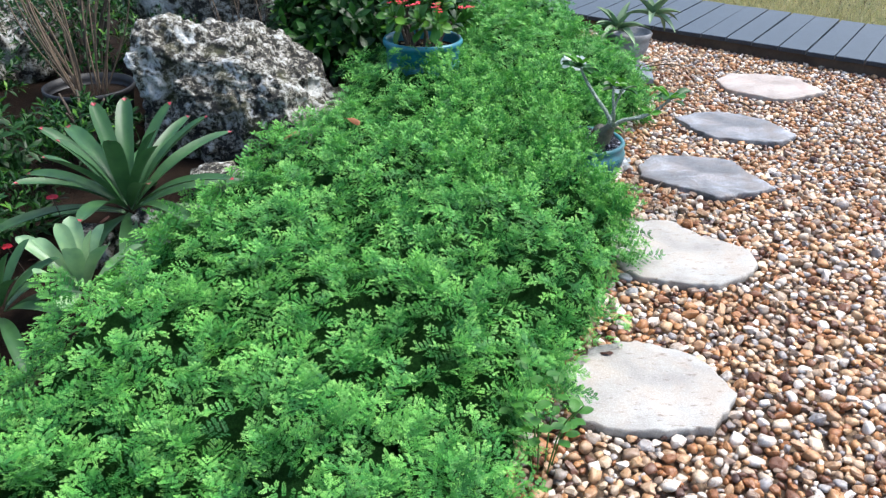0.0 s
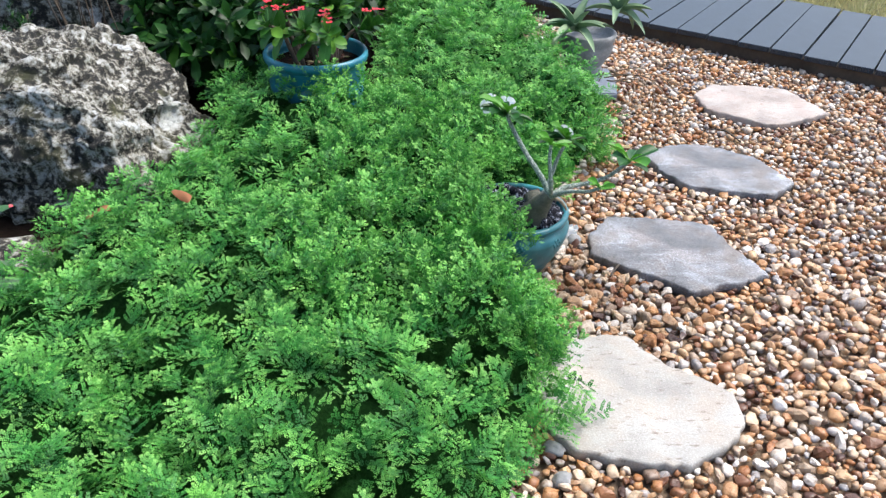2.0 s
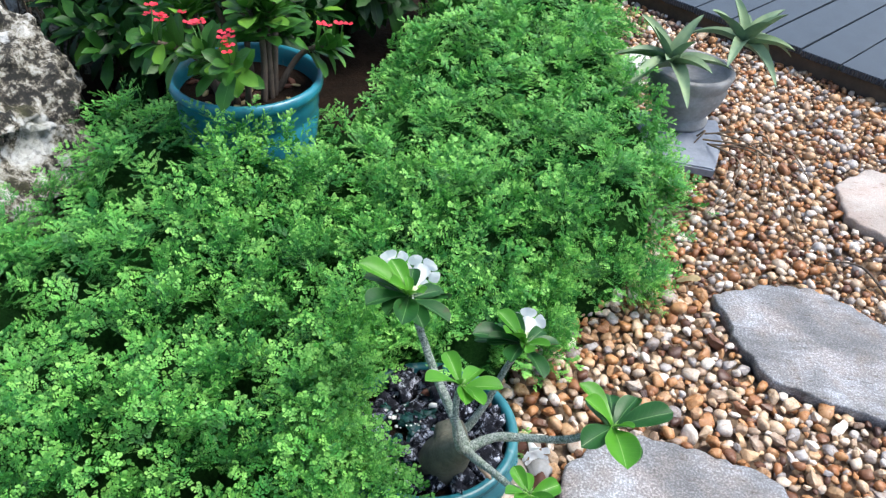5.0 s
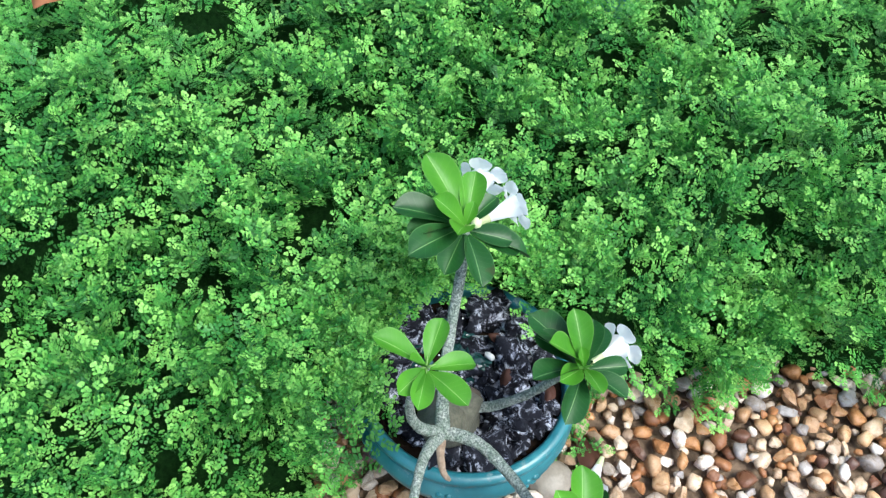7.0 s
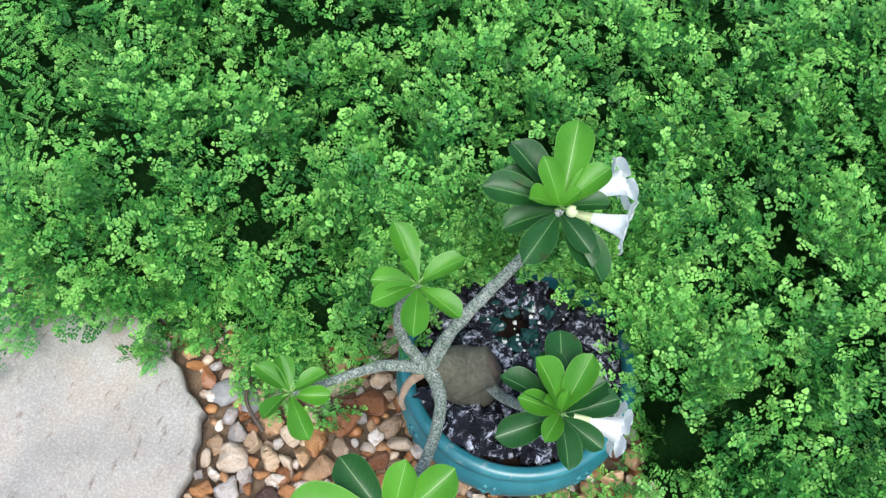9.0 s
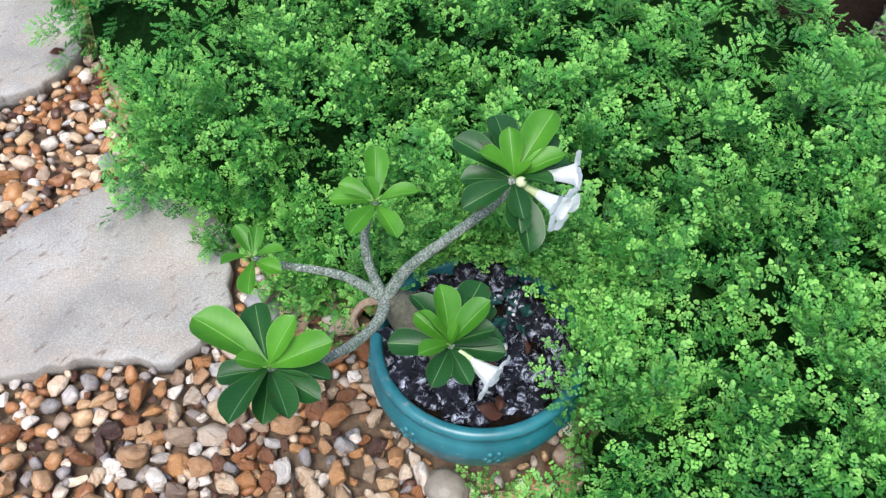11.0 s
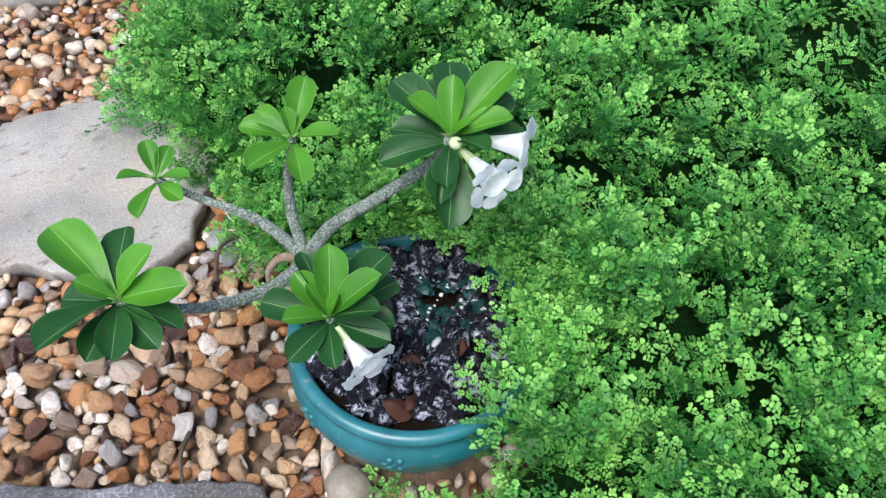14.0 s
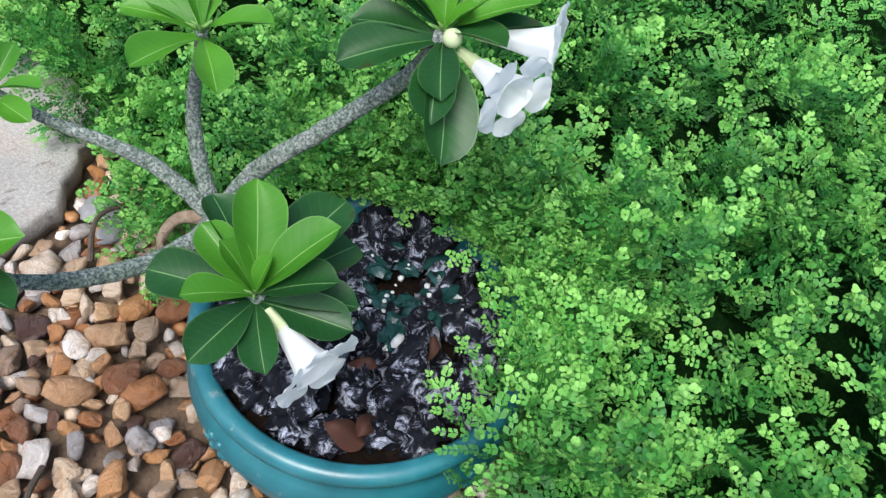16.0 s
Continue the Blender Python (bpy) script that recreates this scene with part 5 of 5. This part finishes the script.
# ---------------------------------------------------------------- gravel
GRAVEL = [(0.05, 0.88), (1.30, 0.88), (2.86, 3.88), (2.86, 4.28), (2.4, 4.62), (0.75, 5.85), (0.45, 5.85), (0.6, 4.6), (0.7, 3.8), (0.35, 3.3), (0.35, 2.8), (0.3, 2.2), (0.05, 1.4)]
gravel = flat_sheet("gravel_bed", GRAVEL, -0.016, gravel_base, "bed of mixed brown, tan and white river pebbles", "gravel")


def pebble_shapes(sub, count, seed):
    rnd = random.Random(seed)
    made = []
    for k in range(count):
        bm = bmesh.new()
        bmesh.ops.create_icosphere(bm, subdivisions=sub, radius=1.0)
        sx, sy, sz = 1.0, rnd.uniform(0.62, 0.98), rnd.uniform(0.48, 0.78)
        s = Vector((k * 3.7, seed, k))
        box = rnd.uniform(0.55, 0.95)
        cuts = [(Vector((rnd.gauss(0, 1), rnd.gauss(0, 1), rnd.gauss(0, 1))).normalized(), rnd.uniform(0.42, 0.76)) for _ in range(rnd.randint(7, 13))]
        for v in bm.verts:
            n = v.co.normalized()
            r = 1 + 0.28 * noise.noise(n * 1.5 + s) + 0.14 * noise.noise(n * 3.2 + s)
            for facet, cut in cuts:
                lean = n.dot(facet)
                if lean > 0.05:
                    r = min(r, cut / lean)
            r += 0.05 * noise.noise(n * 4.5 - s) + 0.03 * noise.noise(n * 9 + s)
            v.co = Vector((math.copysign(abs(n.x) ** box, n.x) * sx, math.copysign(abs(n.y) ** box, n.y) * sy, math.copysign(abs(n.z) ** box, n.z) * sz)) * r
        bm.verts.index_update()
        made.append((np.array([tuple(v.co) for v in bm.verts]), np.array([[v.index for v in f.verts] for f in bm.faces])))
        bm.free()
    return made


def rotations(rnd, n, tip=0.35):
    a = rnd.uniform(0, 2 * math.pi, n)
    axis = np.stack([np.cos(a), np.sin(a), rnd.normal(0, tip, n)], 1)
    return frames_from(axis, np.stack([rnd.normal(0, tip, n), rnd.normal(0, tip, n), np.ones(n)], 1))


def pack(rnd, radii_classes, free):
    """Throws discs of falling size on the gravel, none over another: arrays of x, y, radius."""
    cell = 0.05
    grid = {}
    out = []
    for radius, spread_r, throws in radii_classes:
        xs = rnd.uniform(0.15, 3.3, throws)
        ys = rnd.uniform(0.9, 5.75, throws)
        rs = radius + rnd.uniform(-spread_r, spread_r, throws)
        keep = free(xs, ys, rs)
        for x, y, r in zip(xs[keep].tolist(), ys[keep].tolist(), rs[keep].tolist()):
            i, j = int(x / cell), int(y / cell)
            clash = False
            for a in (i - 1, i, i + 1):
                for b in (j - 1, j, j + 1):
                    for px, py, pr in grid.get((a, b), ()):
                        m = 0.84 * (r + pr)
                        if (x - px) ** 2 + (y - py) ** 2 < m * m:
                            clash = True
                            break
                    if clash:
                        break
                if clash:
                    break
            if not clash:
                grid.setdefault((i, j), []).append((x, y, r))
                out.append((x, y, r))
    return np.array(out)


def free_gravel(x, y, r):
    ok = point_in(GRAVEL, x, y) & (x < 0.85 + 0.52 * y)
    ok &= ~(point_in(BED, x, y) & (edge_distance(BED, x, y) > 0.09))
    ok &= np.hypot(x - POT[0], y - POT[1]) > 0.122 + r
    for s in STONES:
        ok &= ~point_in(s, x, y) & (edge_distance(s, x, y) > r * 0.75)
    return ok


def pebbles():
    rnd = np.random.RandomState(201)
    top = pack(rnd, ((0.0190, 0.003, 4500), (0.0142, 0.0025, 36000), (0.0108, 0.002, 140000), (0.0080, 0.0015, 210000)), free_gravel)
    x, y, r = top.T
    n = len(x)
    z = 0.002 + 0.10 * r + rnd.uniform(-0.005, 0.006, n)
    # grit and small stones that fill the gaps below
    m = 14000
    gx, gy = rnd.uniform(0.15, 3.3, m), rnd.uniform(0.9, 5.75, m)
    ok = free_gravel(gx, gy, np.full(m, 0.010))
    gx, gy = gx[ok], gy[ok]
    x, y = np.concatenate([x, gx]), np.concatenate([y, gy])
    r = np.concatenate([r, rnd.uniform(0.008, 0.015, len(gx))])
    z = np.concatenate([z, rnd.uniform(-0.009, 0.000, len(gx))])
    loose = np.arange(len(x)) < n
    n = len(x)
    at = np.stack([x, y, z], 1)
    turns = rotations(rnd, n, 0.28) * (r * 1.34)[:, None, None]
    gap = np.hypot(x - 0.85, y - 3.00) + 5.0 * ~loose
    single = np.zeros(n, bool)
    single[np.argsort(gap)[:300]] = True
    near = ((np.hypot(x - 0.8, y - 2.95) < 0.95) | ((y < 2.35) & (x < 1.45))) & loose
    pieces = []
    for sub, zone, seed in ((2, near & ~single, 1), (1, ~near & ~single, 2)):
        pick = rnd.randint(0, 14, n)
        for k, (tv, tq) in enumerate(pebble_shapes(sub, 14, seed)):
            w = zone & (pick == k)
            pieces.append(spread(tv, tq, turns[w], at[w]))
        worn = 9 if sub == 2 else 14
        for some, smooth in ((pieces[:worn], True), (pieces[worn:], False)):
            if not some:
                continue
            v, q = gather(some)
            tagged(hang(quads_object("river_gravel", v, q, pebble_joined, smooth), gravel), "mixed brown, tan, grey and white river pebbles", kind="stuff")
        pieces = []
    shared = []
    for tv, tq in pebble_shapes(3, 16, 3):
        me = bpy.data.meshes.new("pebble")
        me.from_pydata([tuple(p) for p in tv], [], [tuple(f) for f in tq])
        me.polygons.foreach_set("use_smooth", [True] * len(me.polygons))
        me.materials.append(pebble_single)
        shared.append(me)
    for i in np.nonzero(single)[0]:
        ob = new("pebble", shared[i % 16])
        m = Matrix([list(row) for row in turns[i]]).to_4x4()
        ob.parent = gravel
        ob.matrix_basis = Matrix.Translation(at[i]) @ m


pebbles()


# ---------------------------------------------------------------- small things on the ground
def loose_leaf(at, length, turn, mat, label, category, tilt=8, curl=0.25):
    v, q, uv = blade(length, length * 0.55, 0.5, 0.4, -0.4, curl, 9, 7)
    v[:, 2] += 0.10 * length * np.sin(v[:, 1] / length * 5 + v[:, 0] / length * 4)
    ob = quads_object("fallen_leaf", v, q, mat, True, uv)
    ob.matrix_basis = pose(*at, tilt, tilt / 2, turn)
    return tagged(ob, label, category)


loose_leaf((0.50, 1.905, 0.032), 0.034, 80, dead_leaf, "small reddish brown dead leaf on a stepping stone", "dead leaf", 4, 0.05)
loose_leaf((-0.264, 2.870, 0.314), 0.085, 40, rust_leaf, "rust brown dead leaf caught on the ground cover", "dead leaf", 20)
loose_leaf((-0.49, 2.95, 0.25), 0.075, 130, rust_leaf, "brown dead leaf at the edge of the ground cover", "dead leaf", 15)
loose_leaf((1.10, 3.865, 0.032), 0.060, 100, straw, "pale dry leaf lying on the gravel", "dead leaf", 10)
loose_leaf((0.775, 3.240, 0.022), 0.075, 60, dead_leaf, "dark reddish dead leaf beside the bowl", "dead leaf", 6)
loose_leaf((0.80, 3.205, 0.020), 0.05, 150, dead_leaf, "dark brown dead leaf beside the bowl", "dead leaf", 6)
stone = chunk("cobble", 0.030, cobble_grey, (0.738, 3.187, 0.016), 4, None, (1.15, 0.95, 0.7), 0.12, 4, "smooth grey-tan cobble at the foot of the bowl", "stone")
for i, (x, y, s) in enumerate(((0.667, 2.725, 0.021), (0.672, 2.762, 0.018), (0.79, 3.215, 0.026), (0.614, 2.34, 0.022), (0.621, 2.255, 0.020), (0.90, 5.05, 0.07), (0.86, 4.93, 0.055))):
    chunk("white_stone", s, perlite if i in (5, 6) else concrete, (x, y, 0.35 * s), i + 2, None, (1.2, 0.85, 0.65), 0.3, 3, "pale rounded stone among the pebbles", "stone")
fallen = thing("fallen_flower", "wilted white trumpet flower lying on the gravel", "flower", (0.0, 0.0, 0.0))
old = local
local = Vector
trumpet((0.757, 3.268, 0.030), (0.786, 3.212, 0.034), fallen, 5, 0.017)
local = old

weed = thing("weed_seedling", "small round-leaved weed growing beside a stepping stone", "weed", (0.27, 1.50, 0.0))
rnd = random.Random(91)
for i in range(6):
    a = i * 1.05
    top = Vector((0.08 * math.cos(a), 0.12 * math.sin(a), rnd.uniform(0.18, 0.27)))
    part("stem", tube([Vector((0.02 * math.cos(a), 0.02 * math.sin(a), 0)), top * 0.55 + Vector((0, 0, 0.02)), top], (0.0022, 0.0018, 0.0012), 6), milii_leaf, weed)
    for k in range(5):
        p = top * (0.55 + 0.11 * k)
        b = a + k * 2.2
        v, q, uv = blade(0.036, 0.024, 0.5, 0.4, 0.1, 0.1, 7, 5)
        f = frames_from(np.array([(math.cos(b), math.sin(b), 0.25)]), np.array([(0.05, 0.0, 1.0)]))[0]
        hang(quads_object("leaf", v @ f.T + np.array(p), q, milii_leaf, True, uv), weed)
for i, (p0, p1, p2) in enumerate((((0.715, 2.80, 0.02), (0.68, 2.765, 0.045), (0.61, 2.76, 0.02)), ((0.86, 3.0, 0.02), (0.885, 3.03, 0.035), (0.90, 3.06, 0.02)), ((1.55, 3.95, 0.02), (1.50, 4.03, 0.035), (1.42, 4.05, 0.02)))):
    bm = tube([p0, p1, p2], (0.0035, 0.003, 0.0018), 7, 0.2)
    me = bpy.data.meshes.new("twig")
    bm.to_mesh(me)
    bm.free()
    me.materials.append(thorn_stem)
    tagged(new("twig", me), "thin dark twig lying on the gravel", "twig")
